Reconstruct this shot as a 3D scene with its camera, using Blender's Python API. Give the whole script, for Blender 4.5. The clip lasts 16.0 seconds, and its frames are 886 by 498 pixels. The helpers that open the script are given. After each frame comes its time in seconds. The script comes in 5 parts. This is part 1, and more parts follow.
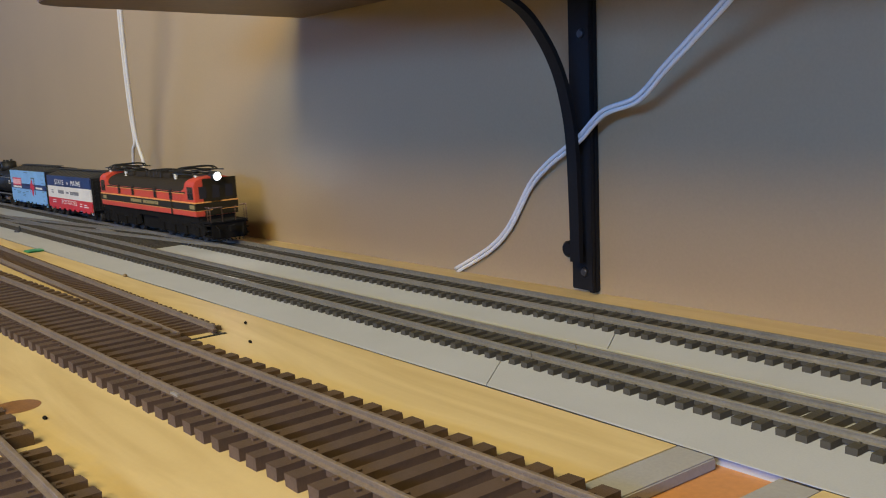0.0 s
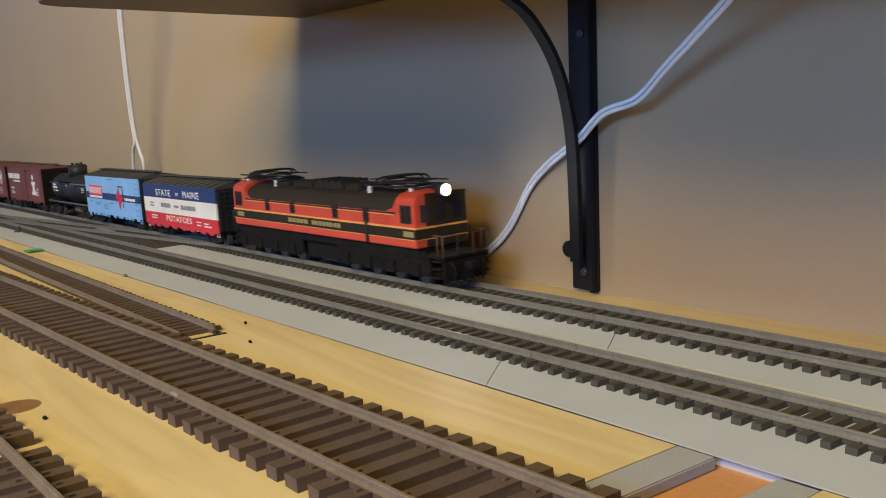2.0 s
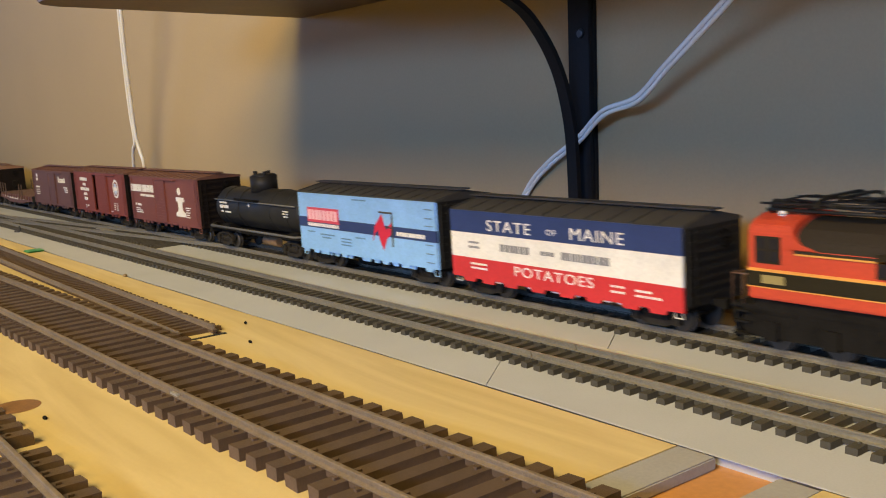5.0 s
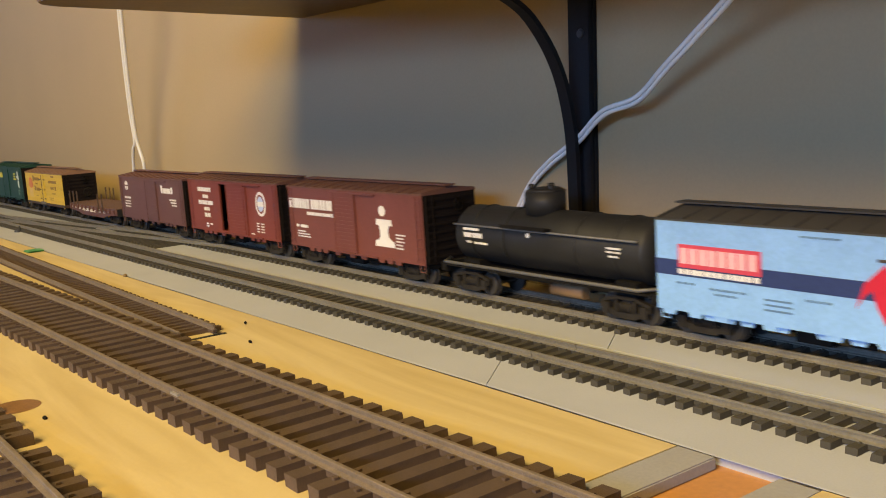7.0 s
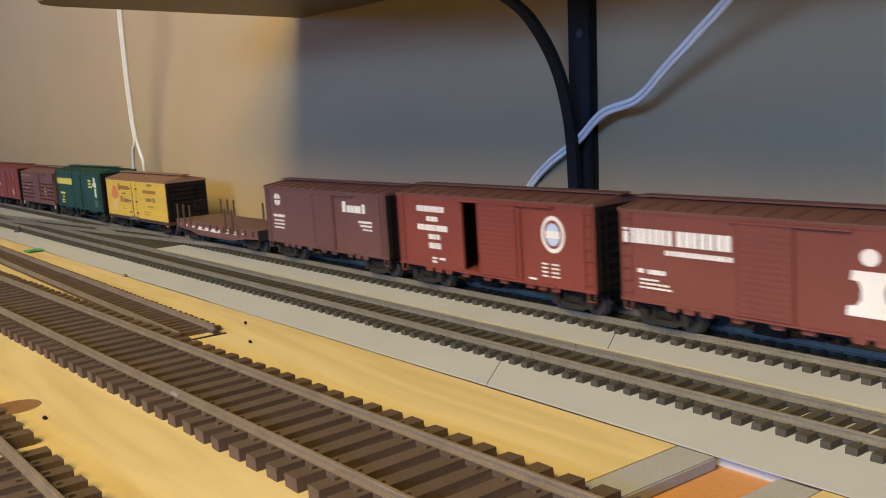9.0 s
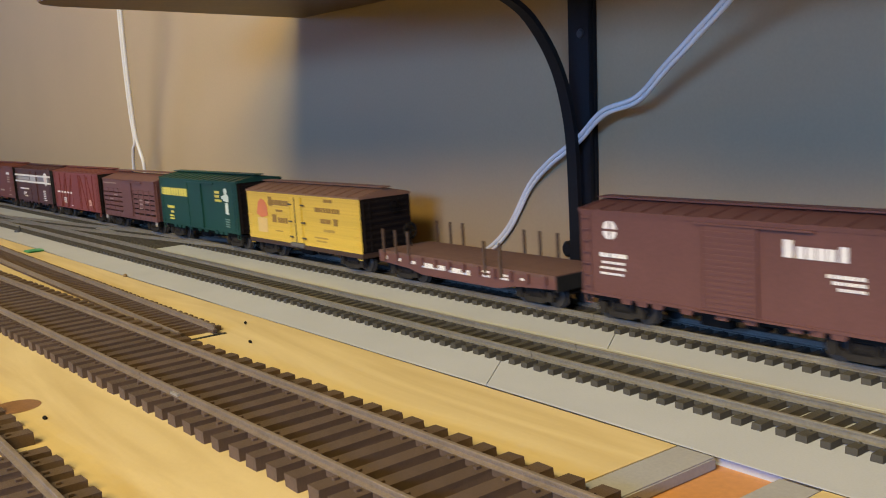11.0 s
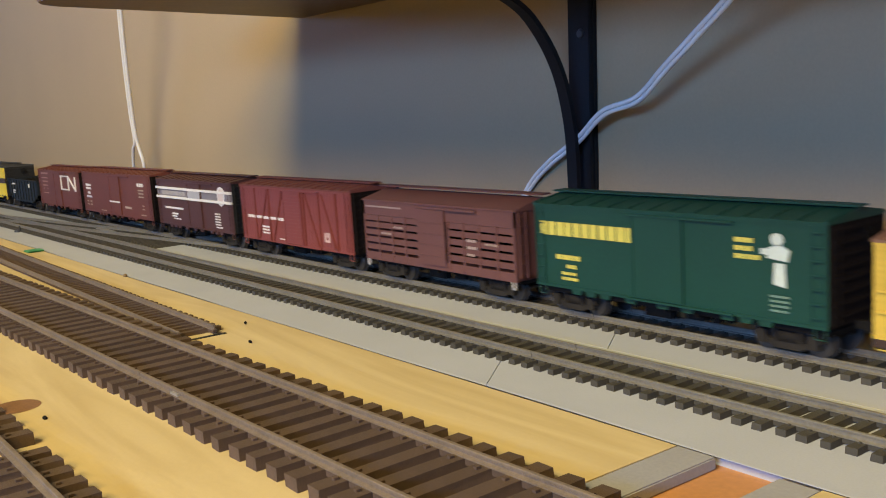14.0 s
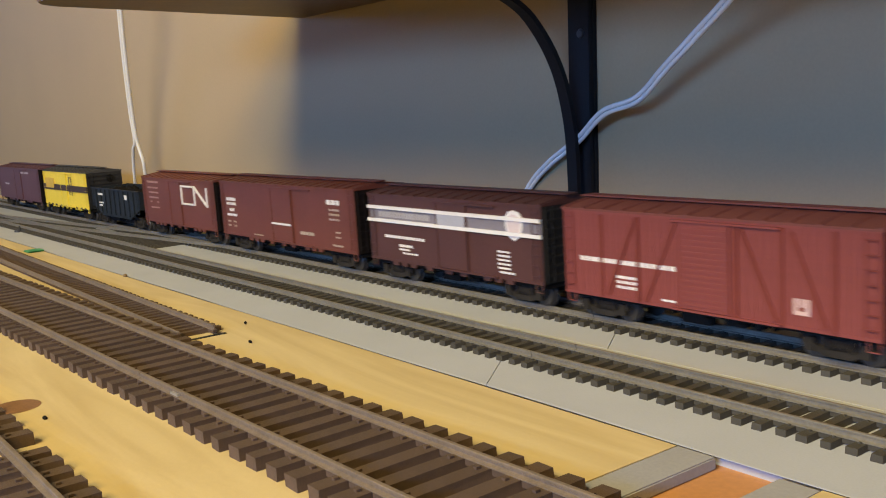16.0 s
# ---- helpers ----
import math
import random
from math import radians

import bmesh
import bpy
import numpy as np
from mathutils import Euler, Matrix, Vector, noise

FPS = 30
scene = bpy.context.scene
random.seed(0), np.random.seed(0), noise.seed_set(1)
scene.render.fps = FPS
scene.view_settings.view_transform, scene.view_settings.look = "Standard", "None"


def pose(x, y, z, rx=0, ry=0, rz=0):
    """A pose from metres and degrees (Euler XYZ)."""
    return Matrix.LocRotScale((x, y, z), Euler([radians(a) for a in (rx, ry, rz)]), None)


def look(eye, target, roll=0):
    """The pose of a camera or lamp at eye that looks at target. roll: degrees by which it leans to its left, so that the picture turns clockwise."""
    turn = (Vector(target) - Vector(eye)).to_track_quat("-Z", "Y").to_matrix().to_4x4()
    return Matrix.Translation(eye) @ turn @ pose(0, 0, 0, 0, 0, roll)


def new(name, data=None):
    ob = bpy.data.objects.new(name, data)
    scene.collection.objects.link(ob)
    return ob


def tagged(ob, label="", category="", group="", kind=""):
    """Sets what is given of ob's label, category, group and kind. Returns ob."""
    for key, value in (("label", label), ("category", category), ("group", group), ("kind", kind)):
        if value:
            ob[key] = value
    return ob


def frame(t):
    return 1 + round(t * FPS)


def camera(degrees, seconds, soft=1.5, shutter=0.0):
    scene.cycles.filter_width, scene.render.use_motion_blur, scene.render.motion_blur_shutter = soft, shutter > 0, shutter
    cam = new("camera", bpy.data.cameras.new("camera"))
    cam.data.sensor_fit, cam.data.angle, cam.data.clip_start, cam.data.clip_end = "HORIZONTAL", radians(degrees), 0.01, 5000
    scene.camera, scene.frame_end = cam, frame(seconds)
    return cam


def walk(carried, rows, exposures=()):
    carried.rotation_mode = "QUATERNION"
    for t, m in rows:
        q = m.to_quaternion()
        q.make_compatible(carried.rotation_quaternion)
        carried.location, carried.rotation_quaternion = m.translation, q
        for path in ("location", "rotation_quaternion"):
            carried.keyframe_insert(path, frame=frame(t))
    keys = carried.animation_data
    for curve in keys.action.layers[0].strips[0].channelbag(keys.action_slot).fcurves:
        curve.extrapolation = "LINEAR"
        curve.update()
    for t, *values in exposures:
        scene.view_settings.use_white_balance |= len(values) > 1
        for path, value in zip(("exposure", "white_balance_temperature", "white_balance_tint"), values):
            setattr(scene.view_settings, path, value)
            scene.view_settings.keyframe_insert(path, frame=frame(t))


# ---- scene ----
# ---- camera ----
EYE = Vector((0.0, 0.0, 0.09528))
YAW, PITCH, ROLL = 0.929360145, -0.153173859, -3.63845
AHEAD = Vector((-math.sin(YAW) * math.cos(PITCH), math.cos(YAW) * math.cos(PITCH), math.sin(PITCH)))
cam = camera(48.954, 16.0, soft=1.05, shutter=0.5)
walk(cam, [(0.0, look(EYE, EYE + AHEAD, ROLL)), (16.0, look(EYE, EYE + AHEAD, ROLL))],
     exposures=[(0.0, -0.12, 5900, 10), (1.5, -0.1, 5950, 10), (3.0, -0.04, 6250, 10), (4.2, 0.02, 6600, 10), (6.3, 0.13, 8050, 10),
                (7.5, 0.14, 7900, 10), (8.4, 0.12, 6800, 10), (9.2, 0.14, 6500, 10), (12.5, 0.12, 6300, 10), (16.0, 0.12, 6400, 10)])

# ---- light: a dim room, two warm lamps, cool lamps with no window built ----
world = bpy.data.worlds.new("world")
scene.world = world
world.use_nodes = True
world.node_tree.nodes["Background"].inputs[0].default_value = (0.55, 0.65, 0.85, 1)
world.node_tree.nodes["Background"].inputs[1].default_value = 0.3


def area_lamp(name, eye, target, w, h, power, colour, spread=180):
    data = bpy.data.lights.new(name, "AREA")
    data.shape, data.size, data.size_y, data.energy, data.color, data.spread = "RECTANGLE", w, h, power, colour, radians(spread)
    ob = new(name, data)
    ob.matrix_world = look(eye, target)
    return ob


area_lamp("room_light", (0.45, -1.30, 1.12), (-0.4, 0.3, 0.0), 0.8, 0.35, 28, (1.0, 0.68, 0.22))
area_lamp("bench_light", (-0.15, -1.02, 1.40), (-0.45, 0.1, 0.0), 0.6, 0.3, 26, (1.0, 0.89, 0.52))
# cool lamps: two for daylight from the left, one unseen fill added behind the camera
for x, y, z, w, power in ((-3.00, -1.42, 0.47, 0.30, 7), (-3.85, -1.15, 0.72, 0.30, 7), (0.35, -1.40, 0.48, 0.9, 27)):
    area_lamp("cool_light", (x, y, z), (-0.3, 0.34, 0.10), w, 0.2, power, (0.19, 0.42, 1.0))

# ---- materials ----
MM = 0.001


def mat(name, rgb, rough=0.6, metal=0.0, vary=0.12, grain=900.0, bump=0.0, spots=60.0, rnd=0.0, emit=0.0, coat=0.0, gloss=0.5):
    """A procedural surface: large stains, fine grain, fine relief, change from piece to piece."""
    m = bpy.data.materials.new(name)
    m.use_nodes = True
    nt = m.node_tree
    b = nt.nodes["Principled BSDF"]
    b.inputs["Roughness"].default_value, b.inputs["Metallic"].default_value = rough, metal
    b.inputs["Coat Weight"].default_value, b.inputs["Specular IOR Level"].default_value = coat, gloss
    tc = nt.nodes.new("ShaderNodeTexCoord")
    n1, n2 = nt.nodes.new("ShaderNodeTexNoise"), nt.nodes.new("ShaderNodeTexNoise")
    n1.inputs["Scale"].default_value, n2.inputs["Scale"].default_value = spots, grain
    n1.inputs["Detail"].default_value = n2.inputs["Detail"].default_value = 4
    mix = nt.nodes.new("ShaderNodeMath")
    mix.operation = "ADD"
    for n in (n1, n2):
        nt.links.new(tc.outputs["Object"], n.inputs["Vector"])
    nt.links.new(n1.outputs["Fac"], mix.inputs[0])
    nt.links.new(n2.outputs["Fac"], mix.inputs[1])
    val = mix.outputs[0]
    if rnd:
        info = nt.nodes.new("ShaderNodeObjectInfo")
        geo = nt.nodes.new("ShaderNodeNewGeometry")
        s = nt.nodes.new("ShaderNodeMath")
        s.operation = "ADD"
        nt.links.new(info.outputs["Random"], s.inputs[0])
        nt.links.new(geo.outputs["Random Per Island"], s.inputs[1])
        k = nt.nodes.new("ShaderNodeMath")
        k.operation = "MULTIPLY_ADD"
        nt.links.new(s.outputs[0], k.inputs[0])
        k.inputs[1].default_value = rnd
        nt.links.new(val, k.inputs[2])
        val = k.outputs[0]
    ramp = nt.nodes.new("ShaderNodeMapRange")
    ramp.inputs[1].default_value, ramp.inputs[2].default_value = 0.6, 1.4 + rnd
    ramp.inputs[3].default_value, ramp.inputs[4].default_value = 1 - vary, 1 + vary
    nt.links.new(val, ramp.inputs[0])
    mul = nt.nodes.new("ShaderNodeVectorMath")
    mul.operation = "SCALE"
    mul.inputs[0].default_value = rgb
    nt.links.new(ramp.outputs[0], mul.inputs["Scale"])
    nt.links.new(mul.outputs[0], b.inputs["Base Color"])
    if bump:
        bp = nt.nodes.new("ShaderNodeBump")
        bp.inputs["Strength"].default_value, bp.inputs["Distance"].default_value = bump, 0.0004
        nt.links.new(n2.outputs["Fac"], bp.inputs["Height"])
        nt.links.new(bp.outputs[0], b.inputs["Normal"])
    if emit:
        b.inputs["Emission Color"].default_value = (*rgb, 1)
        b.inputs["Emission Strength"].default_value = emit
    return m


def plywood_mat():
    m = mat("plywood", (0.55, 0.40, 0.18), 0.5, vary=0.1, grain=500, bump=0.15, spots=14)
    nt = m.node_tree
    b = nt.nodes["Principled BSDF"]
    tc = nt.nodes.new("ShaderNodeTexCoord")
    mp = nt.nodes.new("ShaderNodeMapping")
    mp.inputs["Scale"].default_value = (1.5, 13, 13)
    nt.links.new(tc.outputs["Object"], mp.inputs["Vector"])
    n = nt.nodes.new("ShaderNodeTexNoise")
    n.inputs["Scale"].default_value, n.inputs["Detail"].default_value, n.inputs["Distortion"].default_value = 3.0, 7, 2.2
    nt.links.new(mp.outputs[0], n.inputs["Vector"])
    cr = nt.nodes.new("ShaderNodeValToRGB")
    cr.color_ramp.elements[0].position, cr.color_ramp.elements[1].position = 0.3, 0.7
    cr.color_ramp.elements[0].color, cr.color_ramp.elements[1].color = (0.53, 0.40, 0.18, 1), (0.72, 0.585, 0.31, 1)
    nt.links.new(n.outputs["Fac"], cr.inputs["Fac"])
    mx = nt.nodes.new("ShaderNodeMix")
    mx.data_type = "RGBA"
    mx.inputs["Factor"].default_value = 0.75
    old = b.inputs["Base Color"].links[0].from_socket
    nt.links.new(old, mx.inputs[6])
    nt.links.new(cr.outputs[0], mx.inputs[7])
    nt.links.new(mx.outputs[2], b.inputs["Base Color"])
    return m


PLY = plywood_mat()
WALL = mat("wall_paint", (0.40, 0.30, 0.165), 0.6, vary=0.05, grain=700, bump=0.06, spots=7)
BOARD = mat("orange_board", (0.50, 0.235, 0.085), 0.55, vary=0.14, grain=500, bump=0.12, spots=30)
ROOM = mat("room_paint", (0.12, 0.12, 0.12), 0.8, vary=0.05, grain=300, spots=2)
FLOORM = mat("carpet", (0.07, 0.07, 0.075), 0.95, vary=0.2, grain=400, spots=6)
ROADBED = mat("grey_foam", (0.41, 0.425, 0.46), 0.75, vary=0.07, grain=1500, bump=0.1, spots=30)
SHELFW = mat("shelf_wood", (0.13, 0.075, 0.035), 0.45, vary=0.25, grain=300, bump=0.1, spots=25)
TIE = mat("tie_plastic", (0.080, 0.051, 0.035), 0.7, vary=0.4, grain=2500, bump=0.4, spots=200, rnd=0.35)
TIE_HO = mat("tie_black", (0.050, 0.044, 0.032), 0.65, vary=0.3, grain=2500, bump=0.4, spots=200, rnd=0.3)
RAIL = mat("nickel_rail", (0.30, 0.275, 0.225), 0.46, 0.6, vary=0.2, grain=800, spots=90)
RAIL_O = mat("weathered_rail", (0.22, 0.17, 0.125), 0.58, 0.3, vary=0.25, grain=800, spots=90)
BLACKM = mat("black_steel", (0.011, 0.011, 0.012), 0.55, gloss=0.2, vary=0.2, grain=600, spots=40)
BLACK = mat("black_plastic", (0.018, 0.018, 0.0175), 0.55, gloss=0.35, vary=0.3, grain=1200, spots=120)
SOOT = mat("dark_underframe", (0.012, 0.011, 0.010), 0.85, gloss=0.06, vary=0.4, grain=1500, spots=150)
TRUCKM = mat("truck_grey_brown", (0.026, 0.023, 0.020), 0.8, gloss=0.1, vary=0.35, grain=1500, spots=200)
WHEEL = mat("wheel_metal", (0.07, 0.065, 0.06), 0.45, 0.5)
WHITE = mat("white_print", (0.75, 0.73, 0.70), 0.6, vary=0.08)
CORDW = mat("white_cord", (0.78, 0.78, 0.75), 0.25, vary=0.06)
GOLD = mat("yellow_print", (0.62, 0.55, 0.10), 0.6, vary=0.1)
DULLGOLD = mat("dull_gold_print", (0.30, 0.24, 0.09), 0.6, vary=0.1)
DARKPRINT = mat("dark_print", (0.06, 0.05, 0.04), 0.6, vary=0.2)

# ---- mesh helpers, in millimetres ----
STRETCH = [1.0, 1.0, 1.0]  # cars' scale, fitted to the camera's view; set before the car bodies are built


def bx(bm, x0, x1, y0, y1, z0, z1):
    v = [bm.verts.new((x, y, z)) for z in (z0, z1) for y in (y0, y1) for x in (x0, x1)]
    for f in ((0, 2, 3, 1), (4, 5, 7, 6), (0, 1, 5, 4), (2, 6, 7, 3), (0, 4, 6, 2), (1, 3, 7, 5)):
        bm.faces.new([v[i] for i in f])
    return v


def cyl(bm, p, q, r, seg=10, r2=None, smooth=True):
    p, q = Vector(p), Vector(q)
    d = (q - p).normalized()
    a = d.orthogonal().normalized()
    b = d.cross(a)
    r2 = r if r2 is None else r2
    lo = [bm.verts.new(p + (a * math.cos(2 * math.pi * i / seg) + b * math.sin(2 * math.pi * i / seg)) * r) for i in range(seg)]
    hi = [bm.verts.new(q + (a * math.cos(2 * math.pi * i / seg) + b * math.sin(2 * math.pi * i / seg)) * r2) for i in range(seg)]
    bm.faces.new(lo[::-1])
    bm.faces.new(hi)
    for i in range(seg):
        f = bm.faces.new((lo[i], lo[(i + 1) % seg], hi[(i + 1) % seg], hi[i]))
        f.smooth = smooth


def prism(bm, outline, x0, x1):
    """An outline of (y, z) drawn out along x."""
    a = [bm.verts.new((x0, y, z)) for y, z in outline]
    b = [bm.verts.new((x1, y, z)) for y, z in outline]
    n = len(outline)
    bm.faces.new(a[::-1])
    bm.faces.new(b)
    for i in range(n):
        bm.faces.new((a[i], a[(i + 1) % n], b[(i + 1) % n], b[i]))


def prism_xz(bm, outline, y0, y1):
    """An outline of (x, z) drawn out along y."""
    a = [bm.verts.new((x, y0, z)) for x, z in outline]
    b = [bm.verts.new((x, y1, z)) for x, z in outline]
    n = len(outline)
    bm.faces.new(a)
    bm.faces.new(b[::-1])
    for i in range(n):
        bm.faces.new((b[i], b[(i + 1) % n], a[(i + 1) % n], a[i]))


def tube(bm, pts, r, seg=8):
    """A bent round wire through the points."""
    pts = [Vector(p) for p in pts]
    rings = []
    up = Vector((0, 1, 0.3)).normalized()
    for i, p in enumerate(pts):
        d = (pts[min(i + 1, len(pts) - 1)] - pts[max(i - 1, 0)]).normalized()
        a = (up - d * up.dot(d)).normalized()
        b = d.cross(a)
        rings.append([bm.verts.new(p + (a * math.cos(2 * math.pi * k / seg) + b * math.sin(2 * math.pi * k / seg)) * r) for k in range(seg)])
    bm.faces.new(rings[0][::-1])
    bm.faces.new(rings[-1])
    for r0, r1 in zip(rings, rings[1:]):
        for k in range(seg):
            f = bm.faces.new((r0[k], r0[(k + 1) % seg], r1[(k + 1) % seg], r1[k]))
            f.smooth = True


def smooth_path(pts, n=8):
    """Points on a smooth curve through pts."""
    pts = [Vector(p) for p in pts]
    out = []
    for i in range(len(pts) - 1):
        p0, p1, p2, p3 = pts[max(i - 1, 0)], pts[i], pts[i + 1], pts[min(i + 2, len(pts) - 1)]
        for k in range(n):
            t = k / n
            out.append(0.5 * ((2 * p1) + (p2 - p0) * t + (2 * p0 - 5 * p1 + 4 * p2 - p3) * t * t + (3 * p1 - p0 - 3 * p2 + p3) * t ** 3))
    return out + [pts[-1]]


def mesh_of(bm, name, material, bevel=0.0):
    if bevel:
        bmesh.ops.bevel(bm, geom=list(bm.edges), offset=bevel, segments=2, affect="EDGES", clamp_overlap=True)
    bmesh.ops.recalc_face_normals(bm, faces=list(bm.faces))
    for v in bm.verts:
        v.co = Vector((v.co.x, v.co.y * STRETCH[1], v.co.z * STRETCH[2])) * MM
    me = bpy.data.meshes.new(name)
    bm.to_mesh(me)
    bm.free()
    me.materials.append(material)
    return me


def part(name, bm, material, parent=None, label="", at=(0, 0, 0), bevel=0.0):
    ob = new(name, mesh_of(bm, name, material, bevel))
    ob.location = Vector((at[0], at[1] * STRETCH[1], at[2] * STRETCH[2])) * MM
    if parent:
        ob.parent = parent
    if label:
        tagged(ob, label)
    return ob


def boxes(name, material, parent, rows, label="", bevel=0.0):
    bm = bmesh.new()
    for r in rows:
        bx(bm, *r)
    return part(name, bm, material, parent, label, bevel=bevel)


# ---- the place, in millimetres; rail tops of the train's track at z = 0 ----
BACK_Y, MID_Y, BED, TOP = 303.1, 245.0, -4.6, -8.0
WALL_Y = 354.0
X_LEFT, X_RIGHT = -3900, 1900

# plywood bench top, with its far ends out of sight
PLY_TOP, SEAM = -4.55, 205.0  # the front plywood sheet lies level with the roadbed and butts against it
NOTCH = (-171.5, -126.6, 145, SEAM)  # an opening in the front sheet, showing the board below
base = boxes("bench_board", BOARD, None, [(X_LEFT, X_RIGHT, -120, 268, TOP - 18, TOP)])
tagged(base, "orange-brown board under the plywood sheets of the bench", "bench top", kind="structure")
rear = boxes("bench_rear", PLY, None, [(X_LEFT, X_RIGHT, 268, WALL_Y + 14, TOP - 18, TOP)])
tagged(rear, "pale plywood strip of the bench along the wall", "bench top", kind="structure")
t = boxes("bench_top", PLY, None, [(X_LEFT, NOTCH[0], -120, SEAM, TOP, PLY_TOP), (NOTCH[1], X_RIGHT, -120, SEAM, TOP, PLY_TOP), (NOTCH[0], NOTCH[1], -120, NOTCH[2], TOP, PLY_TOP)])
tagged(t, "pale yellow plywood bench top carrying the large-gauge tracks", "bench top", kind="structure")
PLY_SCALE = (EYE.z * 1000 - PLY_TOP) / (EYE.z * 1000 - TOP)


def on_sheet(ob):
    """Moves what is drawn at the base level onto the front sheet, shrunk towards EYE to keep the camera's view."""
    ob.location = EYE + (ob.location - EYE) * PLY_SCALE
    ob.scale = (PLY_SCALE,) * 3
    return ob


# the back wall, bent to the right of the bracket to fit the camera's view
bm = bmesh.new()
ol = [(X_LEFT, WALL_Y), (-430, WALL_Y - 1), (-345, WALL_Y), (-190, WALL_Y + 5), (X_RIGHT + 600, WALL_Y + 9), (X_RIGHT + 600, WALL_Y + 110), (X_LEFT, WALL_Y + 110)]
lo, hi = ([bm.verts.new((x, y, z)) for x, y in ol] for z in (-900, 1500))
bm.faces.new(lo[::-1])
bm.faces.new(hi)
for i in range(len(ol)):
    j = (i + 1) % len(ol)
    bm.faces.new((lo[i], lo[j], hi[j], hi[i]))
tagged(part("wall_back", bm, WALL, None), "tan painted wall behind the bench", "wall", kind="structure")

# unseen shell closing the room, kept dark to cut bounced warm light
for name, row, m, label in (
        ("wall_left", (X_LEFT - 100, X_LEFT, -1500, WALL_Y + 100, -900, 1500), ROOM, "plain painted side wall"),
        ("wall_right", (X_RIGHT + 600, X_RIGHT + 700, -1500, WALL_Y + 100, -900, 1500), ROOM, "plain painted side wall"),
        ("wall_front", (X_LEFT - 100, X_RIGHT + 700, -1600, -1500, -900, 1500), ROOM, "plain painted wall across the room"),
        ("floor", (X_LEFT - 100, X_RIGHT + 700, -1600, WALL_Y + 110, -950, -900), FLOORM, "dark carpeted floor"),
        ("ceiling", (X_LEFT - 100, X_RIGHT + 700, -1600, WALL_Y + 110, 1500, 1560), ROOM, "plain painted ceiling")):
    ob = boxes(name, m, None, [row])
    tagged(ob, label, name.split("_")[0], kind="structure")

# ---- roadbed: grey foam strips with butt joints ----


def strip(x0, x1, y0, y1, skew=9, wavy=0.0, bevel=5.0):
    """One strip: near lip undercut to darken the seam, cut askew at its ends, its near edge a little wavy."""
    bm = bmesh.new()
    n = 40
    rows = []
    for k in range(n + 1):
        q = k / n
        x = x0 + (x1 - x0) * q
        w = wavy * (math.sin(x / 47.0 + 1.2) + 0.6 * math.sin(x / 23.0)) * 0.5
        ring = []
        for y, z in ((y0 + 2.2 + w, TOP), (y0 + 2.2 + w, BED - 0.5), (y0 + w, BED - 0.12), (y0 + bevel + w, BED), (y1 - 0.2, BED), (y1, BED - 0.2), (y1, TOP)):
            ring.append(bm.verts.new((x + skew * (1 - 2 * (y - y0) / (y1 - y0)), y, z)))
        rows.append(ring)
    bm.faces.new(rows[0][::-1])
    bm.faces.new(rows[-1])
    for a, b in zip(rows, rows[1:]):
        for i in range(len(a)):
            bm.faces.new((a[i], a[(i + 1) % len(a)], b[(i + 1) % len(a)], b[i]))
    ob = part("roadbed_strip", bm, ROADBED, None)
    return tagged(ob, "light grey foam roadbed strip lying flat on plywood", "roadbed", group="roadbed strips")


for x0, x1 in ((X_LEFT + 20, -2200), (-2199, -1250), (-1249, -282.3), (-281.9, 640), (641, X_RIGHT - 20)):
    strip(x0, x1, SEAM + 1.1, 268.5, skew=26, wavy=0.5, bevel=0.3)
for x0, x1 in ((X_LEFT + 20, -1700), (-1699, -1251.0), (-1250, -277.4), (-277.0, 900), (901, X_RIGHT - 20)):
    strip(x0, x1, 268.6, 324, skew=20, bevel=0.1)

# ---- track ----


def rail_outline(y, z, h, s=1.0):
    """Foot, web and head of a rail whose top is at z."""
    b = z - h
    pts = [(-1.15, 0), (1.15, 0), (1.15, 0.3), (0.25, 0.55), (0.25, h / s - 0.9), (0.55, h / s - 0.7), (0.55, h / s - 0.12),
           (0.4, h / s), (-0.4, h / s), (-0.55, h / s - 0.12), (-0.55, h / s - 0.7), (-0.25, h / s - 0.9), (-0.25, 0.55), (-1.15, 0.3)]
    return [(y + p * s, b + q * s) for p, q in pts]


def tie_mesh(name, length, width, height, gauge, m, shift=0.0, seed=1):
    """One tie with its moulded spike heads; its top is at z = 0."""
    r = random.Random(seed)
    bm = bmesh.new()
    bx(bm, -width / 2, width / 2, shift - length / 2, shift + length / 2, -height, 0)
    for v in bm.verts:
        v.co.x += r.uniform(-1, 1) * 0.06 * width
        v.co.y += r.uniform(-1, 1) * 0.03 * width
        if v.co.z > -0.1:
            v.co.x *= 0.9
    k = width / 2.6
    for s in (-1, 1):
        for e in (-1, 1):
            y = s * gauge / 2 + e * 1.5 * k
            bx(bm, -0.28 * k, 0.28 * k, y - 0.3 * k, y + 0.3 * k, -0.1, 0.3 * k)
    return mesh_of(bm, name, m)


